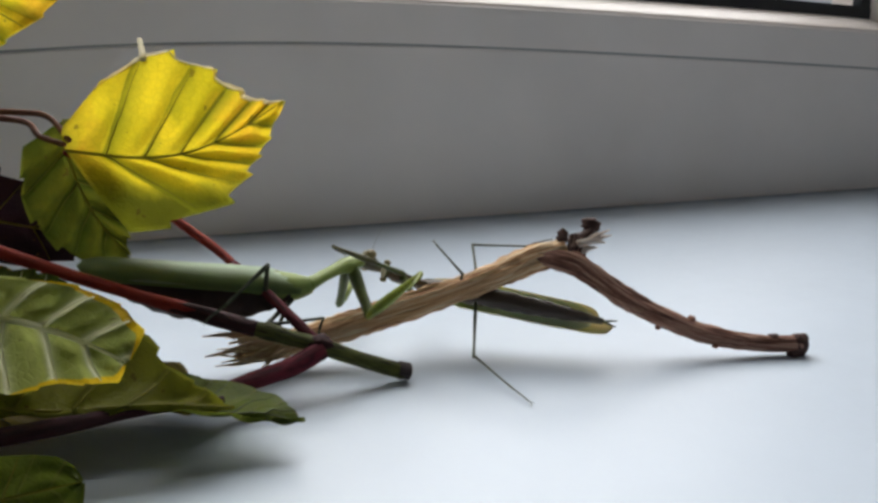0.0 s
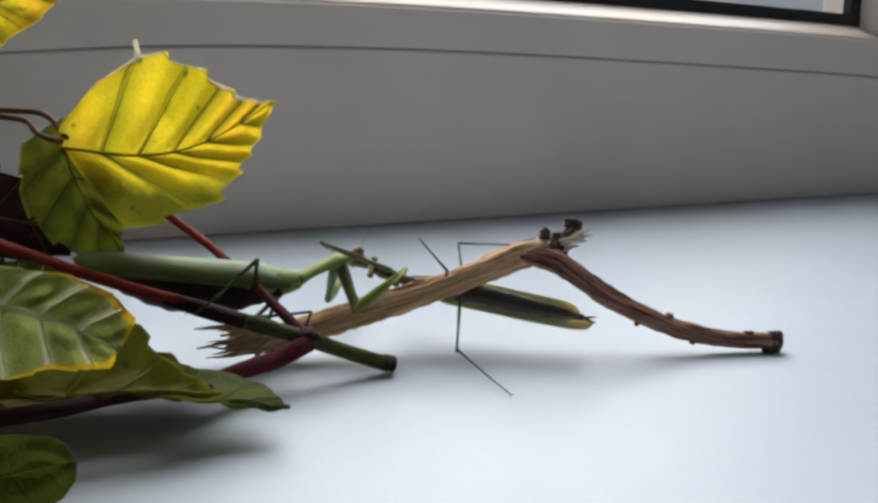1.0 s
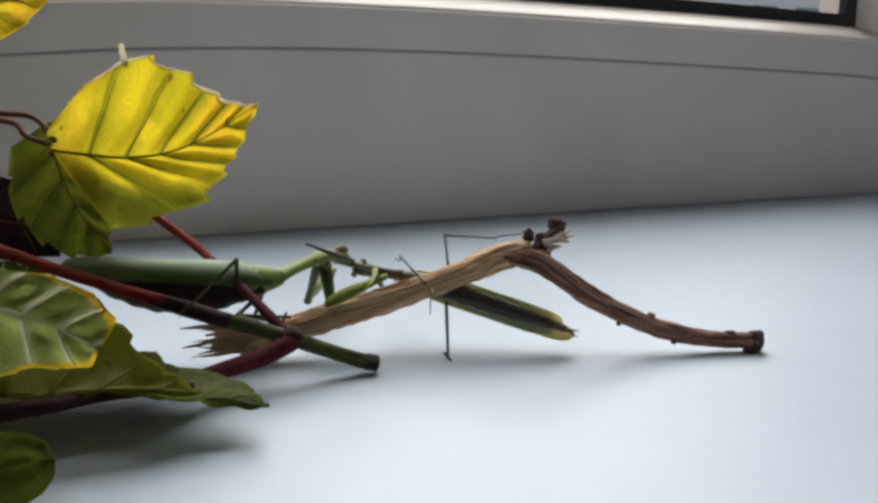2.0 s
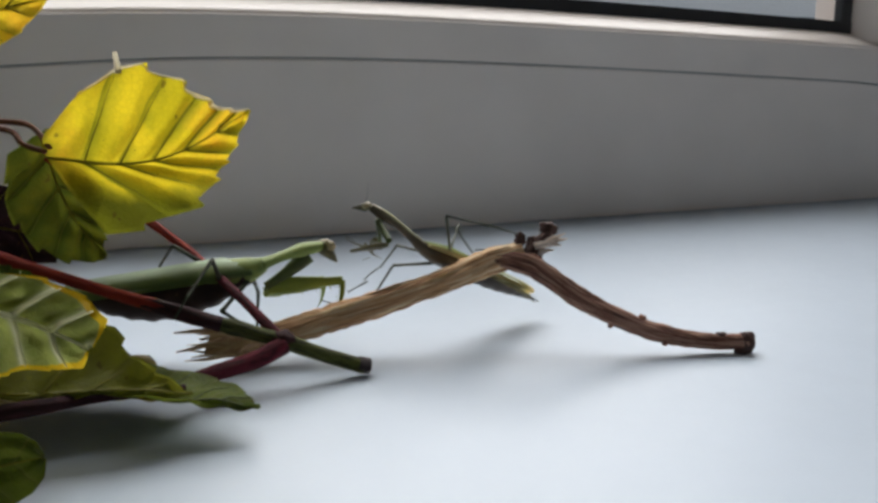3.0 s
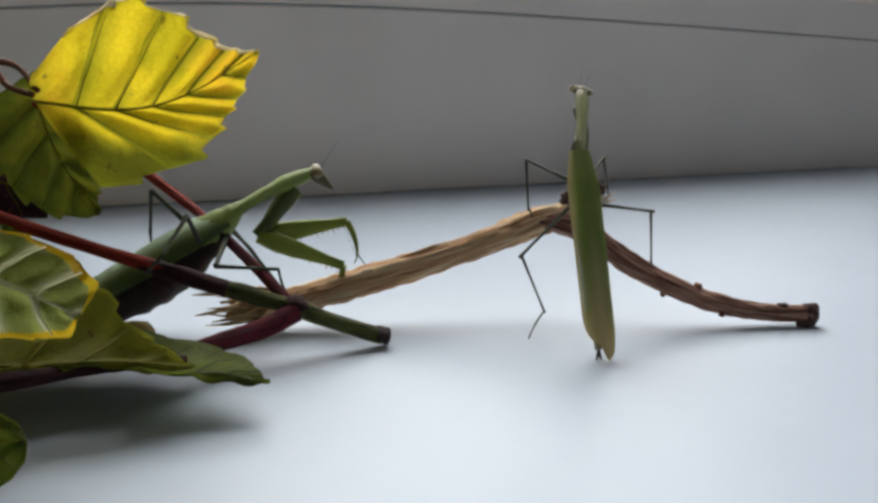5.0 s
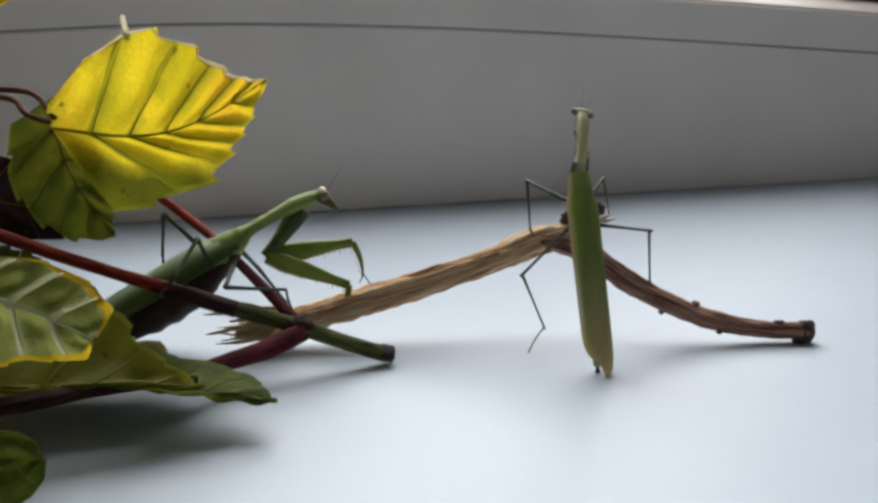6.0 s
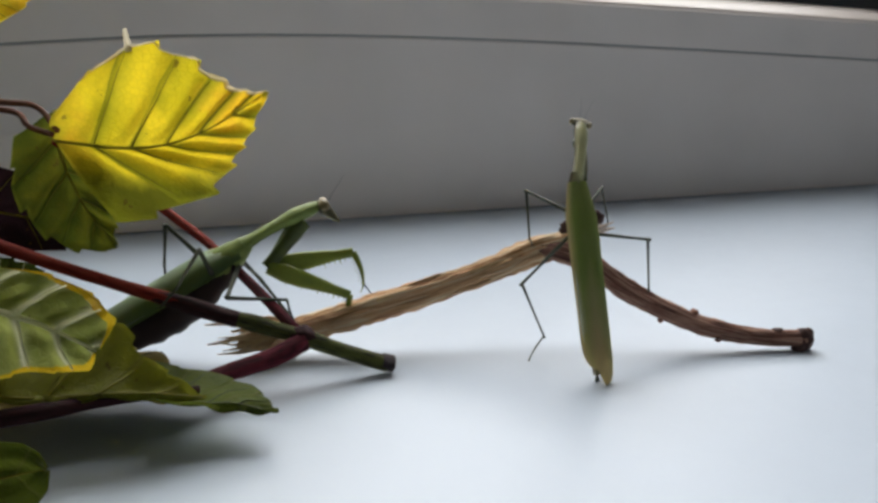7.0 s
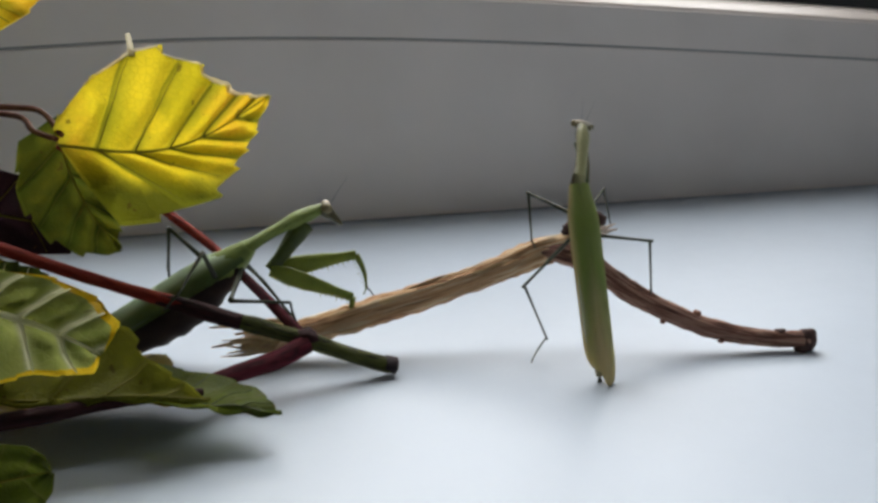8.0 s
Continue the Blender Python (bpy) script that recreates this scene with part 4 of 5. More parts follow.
class Mantis:
    def __init__(self, label, d, skins):
        self.d = d
        self.root = tagged(new("praying_mantis"), label, "mantis", "mantises")
        self.rows = {}
        self.root_rows = []
        self.parts = {}
        k = d["stout"]
        body, arm, leg, belly, tegmen = skins
        p = self.add
        L = d["wing"]
        # abdomen of ringed segments
        n = 34
        rad = np.interp(np.linspace(0, 1, n), np.linspace(0, 1, len(d["abdomen"])), d["abdomen"]) * (1 + 0.05 * np.cos(np.linspace(0, 9 * 2 * math.pi, n)))
        pts = [Vector((0, -0.004 - (L * 0.86) * i / (n - 1), -d["sag"] * math.sin(math.pi * min(1, i / (n - 1) * 1.1)) - 0.0012)) for i in range(n)]
        bm = tube(bmesh.new(), pts, list(rad), 18, 1, 0.03, 0.92)
        ab = p("abdomen", bm, belly, "")
        for s in (-1, 1):
            end = pts[-1]
            part("cercus", tube(bmesh.new(), [end, end + Vector((s * 0.0005, -0.0018, -0.0002)), end + Vector((s * 0.0008, -0.0035, -0.0006))], [0.0004, 0.0003, 0.0001], 6, 3), leg, ab)
        p("thorax", tube(bmesh.new(), [(0, -0.016, -0.0012), (0, -0.009, -0.0011), (0, -0.003, -0.0008), (0, 0.001, 0)], [0.0030 * k, 0.0033 * k, 0.0027 * k, 0.0016 * k], 16, 5, 0.06, 0.95), body)
        for s, tag in ((-1, "L"), (1, "R")):
            for i in range(3):
                ob = p("hindwing", hindwing_mesh(s, L * 0.82, d["rx"] * 1.7), MEMBRANE, "clear folded hind wing" if i == 0 else "", f"hind{i}_{tag}")
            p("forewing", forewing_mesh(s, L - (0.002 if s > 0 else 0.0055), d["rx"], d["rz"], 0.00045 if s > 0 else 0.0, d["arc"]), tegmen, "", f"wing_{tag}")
        # long neck shield
        pl = d["pron"]
        w = d["neck"]
        bm = rod(pl, [w * 0.95, w * 0.76, w * 0.74, w * 0.80, w * d["bulge"], w * 0.96, w * 0.66], 0.8, 16, 6, 0.05, 2.0, 0.0006)
        p("pronotum", bm, body, "")
        # head
        h = d["head"]
        bm = tube(bmesh.new(), [(0, -0.12 * h, 0), (0, 0.1 * h, 0), (0, 0.3 * h, 0), (0, 0.6 * h, 0), (0, 0.85 * h, 0), (0, h, 0)], [0.18 * h, 0.42 * h, 0.42 * h, 0.28 * h, 0.15 * h, 0.06 * h], 16, 4, 0.05, 0.62)
        head = p("head", bm, HEAD_SKIN, "")
        # pale crown; the white reflection on the head is painted into it
        part("crown", blob(bmesh.new(), (0, 0.02 * h, 0.18 * h), (0.44 * h, 0.19 * h, 0.16 * h), None, 0.1), HEAD_PALE, head, "pale crown of the head")
        for s in (-1, 1):
            part("eye", blob(bmesh.new(), (s * 0.50 * h, 0.16 * h, 0.05 * h), (0.17 * h, 0.22 * h, 0.20 * h)), EYE_SKIN, head, "brown bulging eye")
            part("antenna", tube(bmesh.new(), [(s * 0.12 * h, 0.15 * h, 0.25 * h), (s * 0.2 * h, 0.05 * h, 0.8 * h), (s * 0.35 * h, -0.05 * h, 1.5 * h)], [0.00004, 0.00002, 0.000012], 5, 5), leg, head)
        # grasping forelegs
        for s in ("L", "R"):
            c, f, t, ta = d["coxa"], d["femur"], d["tibia"], d["tarsus"]
            q = d["arm"]
            p("fore_coxa", rod(c, [q * 0.62, q * 0.60, q * 0.52, q * 0.46, q * 0.5], 1.45, 12, 5, 0.06, 1.0), COXA_DARK, "", f"coxa_{s}")
            bm = rod(f, [q * 0.42, q * 0.62, q * 0.60, q * 0.48, q * 0.34, q * 0.30], 1.75, 14, 5, 0.06, 3.0)
            p("fore_femur", spine_row(bm, f, q * 0.95, 12, q * 0.36), arm, "spiny grasping thigh", f"femur_{s}")
            bm = rod(t, [q * 0.33, q * 0.27, q * 0.2, q * 0.10], 1.2, 10, 5, 0.05, 5.0, 0.0006)
            tube(bm, [(0, t * 0.92, 0), (0, t * 1.1, -0.0005), (0, t * 1.22, -0.0016)], [q * 0.13, q * 0.1, q * 0.03], 6, 3)
            p("fore_tibia", spine_row(bm, t, q * 0.3, 8, q * 0.22), arm, "", f"tibia_{s}")
            p("fore_tarsus", rod(ta * 1.3, [q * 0.1, q * 0.07, q * 0.07, q * 0.04], 1.0, 6, 4, 0.2, 6.0), leg, "", f"tarsus_{s}")
            for kind in ("mid", "hind"):
                lf, lt, la = d[kind]
                r = d["leg"]
                p(f"{kind}_femur", rod(lf, [r * 0.9, r * 1.0, r * 0.85, r * 0.7, r * 0.85], 1.0, 10, 5, 0.08, 7.0), leg, "", f"{kind}f_{s}")
                p(f"{kind}_tibia", rod(lt, [r * 0.8, r * 0.6, r * 0.52, r * 0.55], 1.0, 8, 5, 0.08, 8.0), leg, "", f"{kind}t_{s}")
                bm = rod(la, [r * 0.5, r * 0.4, r * 0.46, r * 0.34, r * 0.4, r * 0.3], 1.0, 8, 3, 0.1, 9.0, -0.0004)
                for e in (-1, 1):
                    tube(bm, [(0, la * 0.97, 0), (e * 0.0004, la + 0.0005, 0), (e * 0.0006, la + 0.0009, -0.0004)], [r * 0.2, r * 0.15, r * 0.04], 5, 2)
                p(f"{kind}_tarsus", bm, leg, "", f"{kind}a_{s}")

    def add(self, name, bm, material, label="", key=None):
        ob = part(name, bm, material, self.root, label)
        self.parts[key or name] = ob
        self.rows[key or name] = []
        return ob


FEMALE = dict(bulge=1.08, stout=1.3, wing=0.054, pron=0.0215, neck=0.0023, head=0.0066, rx=0.0054, rz=0.0050, arc=98, sag=0.0042, abdomen=[0.0036, 0.0052, 0.0060, 0.0058, 0.0044, 0.0014],
              coxa=0.0145, femur=0.0215, tibia=0.0085, tarsus=0.004, arm=0.0023, mid=(0.014, 0.014, 0.007), hind=(0.016, 0.014, 0.005), leg=0.00072)
MALE = dict(bulge=0.92, stout=0.85, wing=0.050715, pron=0.01656, neck=0.0019665, head=0.0044505, rx=0.003312, rz=0.0030015, arc=118, sag=0.000621, abdomen=[0.0020, 0.0025, 0.0026, 0.0024, 0.0018, 0.0008],
            coxa=0.0108675, femur=0.013455, tibia=0.007245, tarsus=0.00414, arm=0.001242, mid=(0.01404, 0.01248, 0.00624), hind=(0.01924, 0.01508, 0.00884), leg=0.0004968)
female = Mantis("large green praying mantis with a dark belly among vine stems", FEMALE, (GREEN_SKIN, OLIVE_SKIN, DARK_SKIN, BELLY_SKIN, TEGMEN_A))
male = Mantis("slender pale green praying mantis on the dry twig", MALE, (NECK_MALE, ARM_MALE, LEG_GREY, BELLY_MALE, TEGMEN_B))


def aim(a, b, up):
    """The pose at a whose Y axis points to b and whose Z axis leans to up."""
    y = (b - a).normalized()
    z = Vector(up) - y * Vector(up).dot(y)
    if z.length < 1e-6:
        z = y.orthogonal()
    z.normalize()
    x = y.cross(z)
    m = Matrix((x, y, z)).transposed().to_4x4()
    m.translation = a
    return m


def wings(who, t, spread, lift):
    """Wings opened sideways by spread and raised by lift degrees; the hind wing panels fan out between fore wing and abdomen."""
    for s, tag in ((-1, "L"), (1, "R")):
        hinge = Matrix.Translation((s * 0.0006, -0.0015, 0.0012))
        who.rows[f"wing_{tag}"].append((t, hinge @ Euler((0, radians(-s * lift), radians(s * spread)), "XYZ").to_matrix().to_4x4()))
        for i in range(3):
            h = Matrix.Translation((s * (0.0004 + 0.0004 * i), -0.003, 0.0010 - 0.0004 * i))
            a = spread * (0.95 - 0.2 * i)
            who.rows[f"hind{i}_{tag}"].append((t, h @ Euler((0, radians(-s * lift * (0.9 - 0.15 * i)), radians(s * a)), "XYZ").to_matrix().to_4x4()))


def beat(who, start, stop):
    """Wing beats, two pictures to a stroke."""
    n = round((stop - start) * FPS)
    for i in range(n + 1):
        spread, lift = (45, 72) if i == 0 else (78 + 6 * (i % 2), (42, 8)[i % 2])
        wings(who, start + i / FPS, spread, lift)


def stance(who, t, waist, tail, neck, mouth, dorsal, spread=0, **limbs):
    """One pose of a mantis at t seconds; places in millimetres."""
    V = lambda p: Vector(p) / 1000
    waist, tail, neck, mouth, up = V(waist), V(tail), V(neck), V(mouth), Vector(dorsal)
    root = aim(waist, waist * 2 - tail, up)
    inv = root.inverted()
    who.root_rows.append((t, root))

    def put(key, m):
        who.rows[key].append((t, inv @ m))

    put("pronotum", aim(waist, neck, up))
    put("head", aim(neck, mouth, up + (neck - waist).normalized() * 3.0))
    if spread < 20:
        wings(who, t, spread, 0)
    for s in ("L", "R"):
        c0, c1, c2, c3, c4 = [V(p) for p in limbs["fore_" + s]]
        put(f"coxa_{s}", aim(c0, c1, c1 - c2))
        put(f"femur_{s}", aim(c1, c2, c2 - c3))
        put(f"tibia_{s}", aim(c2, c3, c2 - c1))
        put(f"tarsus_{s}", aim(c3, c4, c2 - c1))
        for kind in ("mid", "hind"):
            l0, l1, l2, l3 = [V(p) for p in limbs[f"{kind}_{s}"]]
            put(f"{kind}f_{s}", aim(l0, l1, up))
            put(f"{kind}t_{s}", aim(l1, l2, l1 - l0))
            put(f"{kind}a_{s}", aim(l2, l3, l2 - l1))


# ---- what moves ----
def motions():
    walk(twig, [(0.0, pose(-0.0027, 0, 0)), (1.7, pose(-0.0027, 0, 0)), (3.5, pose(-0.0027, 0, 0)), (3.6, pose(-0.0022, 0, 0)), (3.7, pose(0.0, 0, 0)), (4.0, pose(0.0, 0, 0)), (8.0, pose(0.0, 0, 0))])
    walk(vine, [(0.0, pose(0.0013, 0, 0)), (1.7, pose(0.0013, 0, 0)), (3.5, pose(0.0013, 0, 0)), (3.6, pose(0.0012, 0, 0)), (3.7, pose(0.0, 0, 0)), (4.0, pose(0.0, 0, 0)), (8.0, pose(0.0, 0, 0))])
    # stances begin
    stance(female, 0.0, waist=(48.3, 191.8, 21.3), tail=(-3.6, 205.4, 27.5), neck=(66.5, 202.9, 24.0), mouth=(70.6, 200.8, 21.1), dorsal=(0.07, -0.19, 0.98), fore_R=((62.5, 199.4, 21.7), (62.8, 187.8, 13.0), (70.2, 172.4, 26.0), (65.6, 165.2, 25.7), (65.9, 168.6, 23.6)), fore_L=((61.2, 201.4, 22.2), (61.7, 210.2, 10.7), (72.6, 228.5, 14.0), (71.9, 233.7, 7.3), (71.9, 236.8, 4.8)), mid_R=((44.0, 190.6, 18.3), (35.4, 179.9, 15.9), (49.3, 181.6, 15.4), (48.9, 185.1, 9.3)), mid_L=((45.5, 195.9, 19.3), (42.5, 202.5, 7.3), (54.0, 209.8, 3.8), (54.4, 202.9, 2.6)), hind_R=((37.8, 192.3, 19.1), (36.3, 180.3, 29.6), (25.5, 175.1, 22.5), (21.3, 174.8, 19.7)), hind_L=((39.3, 197.6, 20.0), (36.2, 210.1, 10.5), (29.2, 222.0, 8.2), (24.3, 222.3, 7.3)))
    stance(female, 1.7, waist=(48.3, 191.8, 21.3), tail=(-3.6, 205.4, 27.5), neck=(66.5, 202.9, 24.0), mouth=(70.6, 200.8, 21.1), dorsal=(0.07, -0.19, 0.98), fore_R=((62.5, 199.4, 21.7), (62.8, 187.8, 13.0), (70.2, 172.4, 26.0), (65.6, 165.2, 25.7), (65.9, 168.6, 23.6)), fore_L=((61.2, 201.4, 22.2), (61.7, 210.2, 10.7), (72.6, 228.5, 14.0), (71.9, 233.7, 7.3), (71.9, 236.8, 4.8)), mid_R=((44.0, 190.6, 18.3), (35.4, 179.9, 15.9), (49.3, 181.6, 15.4), (48.9, 185.1, 9.3)), mid_L=((45.5, 195.9, 19.3), (42.5, 202.5, 7.3), (54.0, 209.8, 3.8), (54.4, 202.9, 2.6)), hind_R=((37.8, 192.3, 19.1), (36.3, 180.3, 29.6), (25.5, 175.1, 22.5), (21.3, 174.8, 19.7)), hind_L=((39.3, 197.6, 20.0), (36.2, 210.1, 10.5), (29.2, 222.0, 8.2), (24.3, 222.3, 7.3)))
    stance(female, 2.8, waist=(45.6, 196.5, 25.7), tail=(-4.1, 216.1, 17.7), neck=(64.8, 205.8, 28.0), mouth=(68.3, 205.8, 23.8), dorsal=(-0.20, -0.10, 0.98), fore_R=((60.4, 202.4, 26.0), (48.4, 203.1, 18.0), (69.9, 203.7, 18.0), (67.8, 202.1, 9.9), (67.1, 205.2, 7.3)), fore_L=((59.4, 204.6, 26.0), (48.4, 204.7, 16.5), (67.2, 215.3, 16.1), (67.7, 219.4, 8.7), (71.4, 219.7, 7.3)), mid_R=((42.0, 195.5, 21.8), (33.7, 185.1, 17.2), (42.0, 193.4, 9.6), (45.2, 198.7, 6.3)), mid_L=((43.9, 200.7, 22.7), (47.6, 211.7, 14.9), (48.0, 218.4, 2.6), (45.7, 211.8, 3.4)), hind_R=((36.0, 197.8, 20.9), (32.1, 185.4, 30.1), (24.6, 175.5, 23.5), (21.9, 174.7, 19.4)), hind_L=((37.9, 203.0, 21.8), (24.9, 205.3, 30.9), (22.0, 216.8, 23.5), (22.9, 218.1, 18.8)))
    stance(female, 3.5, waist=(45.6, 196.5, 25.7), tail=(-4.1, 216.1, 17.7), neck=(64.8, 205.8, 28.0), mouth=(68.3, 205.8, 23.8), dorsal=(-0.20, -0.10, 0.98), fore_R=((60.4, 202.4, 26.0), (48.4, 203.1, 18.0), (69.9, 203.7, 18.0), (67.8, 202.1, 9.9), (67.1, 205.2, 7.3)), fore_L=((59.4, 204.6, 26.0), (48.4, 204.7, 16.5), (67.2, 215.3, 16.1), (67.7, 219.4, 8.7), (71.4, 219.7, 7.3)), mid_R=((42.0, 195.5, 21.8), (33.7, 185.1, 17.2), (42.0, 193.4, 9.6), (45.2, 198.7, 6.3)), mid_L=((43.9, 200.7, 22.7), (47.6, 211.7, 14.9), (48.0, 218.4, 2.6), (45.7, 211.8, 3.4)), hind_R=((36.0, 197.8, 20.9), (32.1, 185.4, 30.1), (24.6, 175.5, 23.5), (21.9, 174.7, 19.4)), hind_L=((37.9, 203.0, 21.8), (24.9, 205.3, 30.9), (22.0, 216.8, 23.5), (22.9, 218.1, 18.8)))
    stance(female, 3.6, waist=(48.1, 198.2, 26.3), tail=(-1.8, 216.8, 17.3), neck=(68.3, 205.7, 27.4), mouth=(71.3, 207.4, 23.2), dorsal=(-0.21, -0.10, 0.97), fore_R=((63.5, 202.7, 25.7), (54.5, 194.4, 17.9), (64.7, 213.1, 14.5), (61.7, 214.2, 6.6), (64.0, 216.5, 4.2)), fore_L=((62.7, 204.9, 25.7), (60.4, 206.9, 11.6), (77.0, 220.6, 11.9), (79.7, 223.3, 4.3), (82.2, 225.3, 1.9)), mid_R=((44.7, 197.1, 22.3), (34.3, 190.9, 15.3), (42.8, 198.8, 7.6), (46.1, 204.0, 4.3)), mid_L=((46.4, 202.3, 23.2), (47.7, 212.8, 14.0), (48.3, 219.4, 1.7), (45.9, 212.9, 2.5)), hind_R=((38.6, 199.3, 21.2), (31.8, 187.2, 29.1), (24.3, 177.4, 22.6), (21.5, 176.6, 18.5)), hind_L=((40.4, 204.6, 22.2), (26.6, 207.0, 29.8), (22.2, 218.1, 22.4), (23.2, 219.4, 17.7)))
    stance(female, 3.7, waist=(35.8, 196.0, 29.1), tail=(-9.2, 208.4, 1.9), neck=(55.5, 197.6, 37.6), mouth=(59.3, 195.9, 34.0), dorsal=(-0.55, -0.20, 0.81), fore_R=((51.0, 196.3, 33.9), (41.5, 195.1, 23.1), (62.2, 189.4, 24.0), (59.0, 187.9, 16.3), (57.4, 187.1, 12.7)), fore_L=((50.7, 198.6, 34.3), (42.0, 197.2, 22.8), (63.2, 195.2, 25.3), (65.1, 192.5, 17.4), (67.4, 193.0, 14.2)), mid_R=((34.3, 194.8, 24.1), (29.6, 182.2, 19.9), (43.4, 182.4, 18.0), (45.5, 181.6, 11.4)), mid_L=((34.8, 200.1, 25.7), (41.5, 209.0, 17.2), (49.2, 212.6, 6.1), (50.1, 206.2, 3.3)), hind_R=((28.8, 196.2, 20.8), (24.4, 184.7, 31.0), (18.3, 173.6, 25.2), (14.8, 172.7, 21.7)), hind_L=((29.3, 201.6, 22.4), (18.6, 204.0, 34.0), (18.1, 211.4, 22.1), (18.2, 210.1, 17.3)))
    stance(female, 4.0, waist=(35.8, 196.0, 29.1), tail=(-9.2, 208.4, 1.9), neck=(55.5, 197.6, 37.6), mouth=(59.3, 195.9, 34.0), dorsal=(-0.55, -0.20, 0.81), fore_R=((51.0, 196.3, 33.9), (41.5, 195.1, 23.1), (62.2, 189.4, 24.0), (59.0, 187.9, 16.3), (57.4, 187.1, 12.7)), fore_L=((50.7, 198.6, 34.3), (42.0, 197.2, 22.8), (63.2, 195.2, 25.3), (65.1, 192.5, 17.4), (67.4, 193.0, 14.2)), mid_R=((34.3, 194.8, 24.1), (29.6, 182.2, 19.9), (43.4, 182.4, 18.0), (45.5, 181.6, 11.4)), mid_L=((34.8, 200.1, 25.7), (41.5, 209.0, 17.2), (49.2, 212.6, 6.1), (50.1, 206.2, 3.3)), hind_R=((28.8, 196.2, 20.8), (24.4, 184.7, 31.0), (18.3, 173.6, 25.2), (14.8, 172.7, 21.7)), hind_L=((29.3, 201.6, 22.4), (18.6, 204.0, 34.0), (18.1, 211.4, 22.1), (18.2, 210.1, 17.3)))
    stance(female, 4.1, waist=(35.8, 196.0, 29.1), tail=(-9.2, 208.4, 1.9), neck=(55.5, 197.6, 37.6), mouth=(59.3, 195.9, 34.0), dorsal=(-0.55, -0.20, 0.81), fore_R=((51.0, 196.3, 33.9), (41.3, 195.2, 23.2), (60.8, 190.6, 15.4), (58.8, 193.3, 7.6), (57.3, 195.3, 4.4)), fore_L=((50.7, 198.6, 34.3), (42.0, 197.2, 22.8), (63.2, 195.2, 25.3), (65.1, 192.5, 17.4), (67.4, 193.0, 14.2)), mid_R=((34.3, 194.8, 24.1), (29.6, 182.2, 19.9), (43.4, 182.4, 18.0), (45.5, 181.6, 11.4)), mid_L=((34.8, 200.1, 25.7), (41.5, 209.0, 17.2), (49.2, 212.6, 6.1), (50.1, 206.2, 3.3)), hind_R=((28.8, 196.2, 20.8), (24.4, 184.7, 31.0), (18.3, 173.6, 25.2), (14.8, 172.7, 21.7)), hind_L=((29.3, 201.6, 22.4), (18.6, 204.0, 34.0), (18.1, 211.4, 22.1), (18.2, 210.1, 17.3)))
    stance(female, 8.0, waist=(35.8, 196.0, 29.1), tail=(-9.2, 208.4, 1.9), neck=(55.5, 197.6, 37.6), mouth=(59.3, 195.9, 34.0), dorsal=(-0.55, -0.20, 0.81), fore_R=((51.0, 196.3, 33.9), (41.3, 195.2, 23.2), (60.8, 190.6, 15.4), (58.8, 193.3, 7.6), (57.3, 195.3, 4.4)), fore_L=((50.7, 198.6, 34.3), (42.0, 197.2, 22.8), (63.2, 195.2, 25.3), (65.1, 192.5, 17.4), (67.4, 193.0, 14.2)), mid_R=((34.3, 194.8, 24.1), (29.6, 182.2, 19.9), (43.4, 182.4, 18.0), (45.5, 181.6, 11.4)), mid_L=((34.8, 200.1, 25.7), (41.5, 209.0, 17.2), (49.2, 212.6, 6.1), (50.1, 206.2, 3.3)), hind_R=((28.8, 196.2, 20.8), (24.4, 184.7, 31.0), (18.3, 173.6, 25.2), (14.8, 172.7, 21.7)), hind_L=((29.3, 201.6, 22.4), (18.6, 204.0, 34.0), (18.1, 211.4, 22.1), (18.2, 210.1, 17.3)))
    stance(male, 0.0, waist=(83.4, 199.1, 15.6), tail=(122.7, 167.2, 8.7), neck=(69.4, 192.9, 22.5), mouth=(69.5, 197.6, 21.8), dorsal=(0.50, 0.72, -0.47), fore_R=((73.7, 193.1, 20.7), (79.3, 199.2, 13.5), (89.0, 208.4, 11.6), (88.5, 215.7, 11.9), (89.0, 219.8, 11.9)), fore_L=((73.9, 193.4, 21.4), (65.0, 188.9, 25.9), (53.2, 185.3, 31.7), (57.0, 190.8, 28.7), (59.1, 194.0, 27.0)), mid_L=((89.9, 192.7, 16.9), (85.2, 180.8, 22.9), (82.5, 191.4, 28.8), (84.3, 197.4, 28.5)), mid_R=((88.5, 191.6, 13.7), (85.0, 205.0, 16.0), (94.1, 196.5, 17.0), (93.6, 194.8, 11.0)), hind_L=((94.0, 189.5, 16.2), (99.9, 205.6, 24.7), (113.1, 198.1, 24.6), (121.8, 199.1, 25.7)), hind_R=((90.6, 184.3, 14.0), (83.1, 169.8, 5.2), (86.2, 156.2, 1.3), (86.4, 148.7, 0.8)))
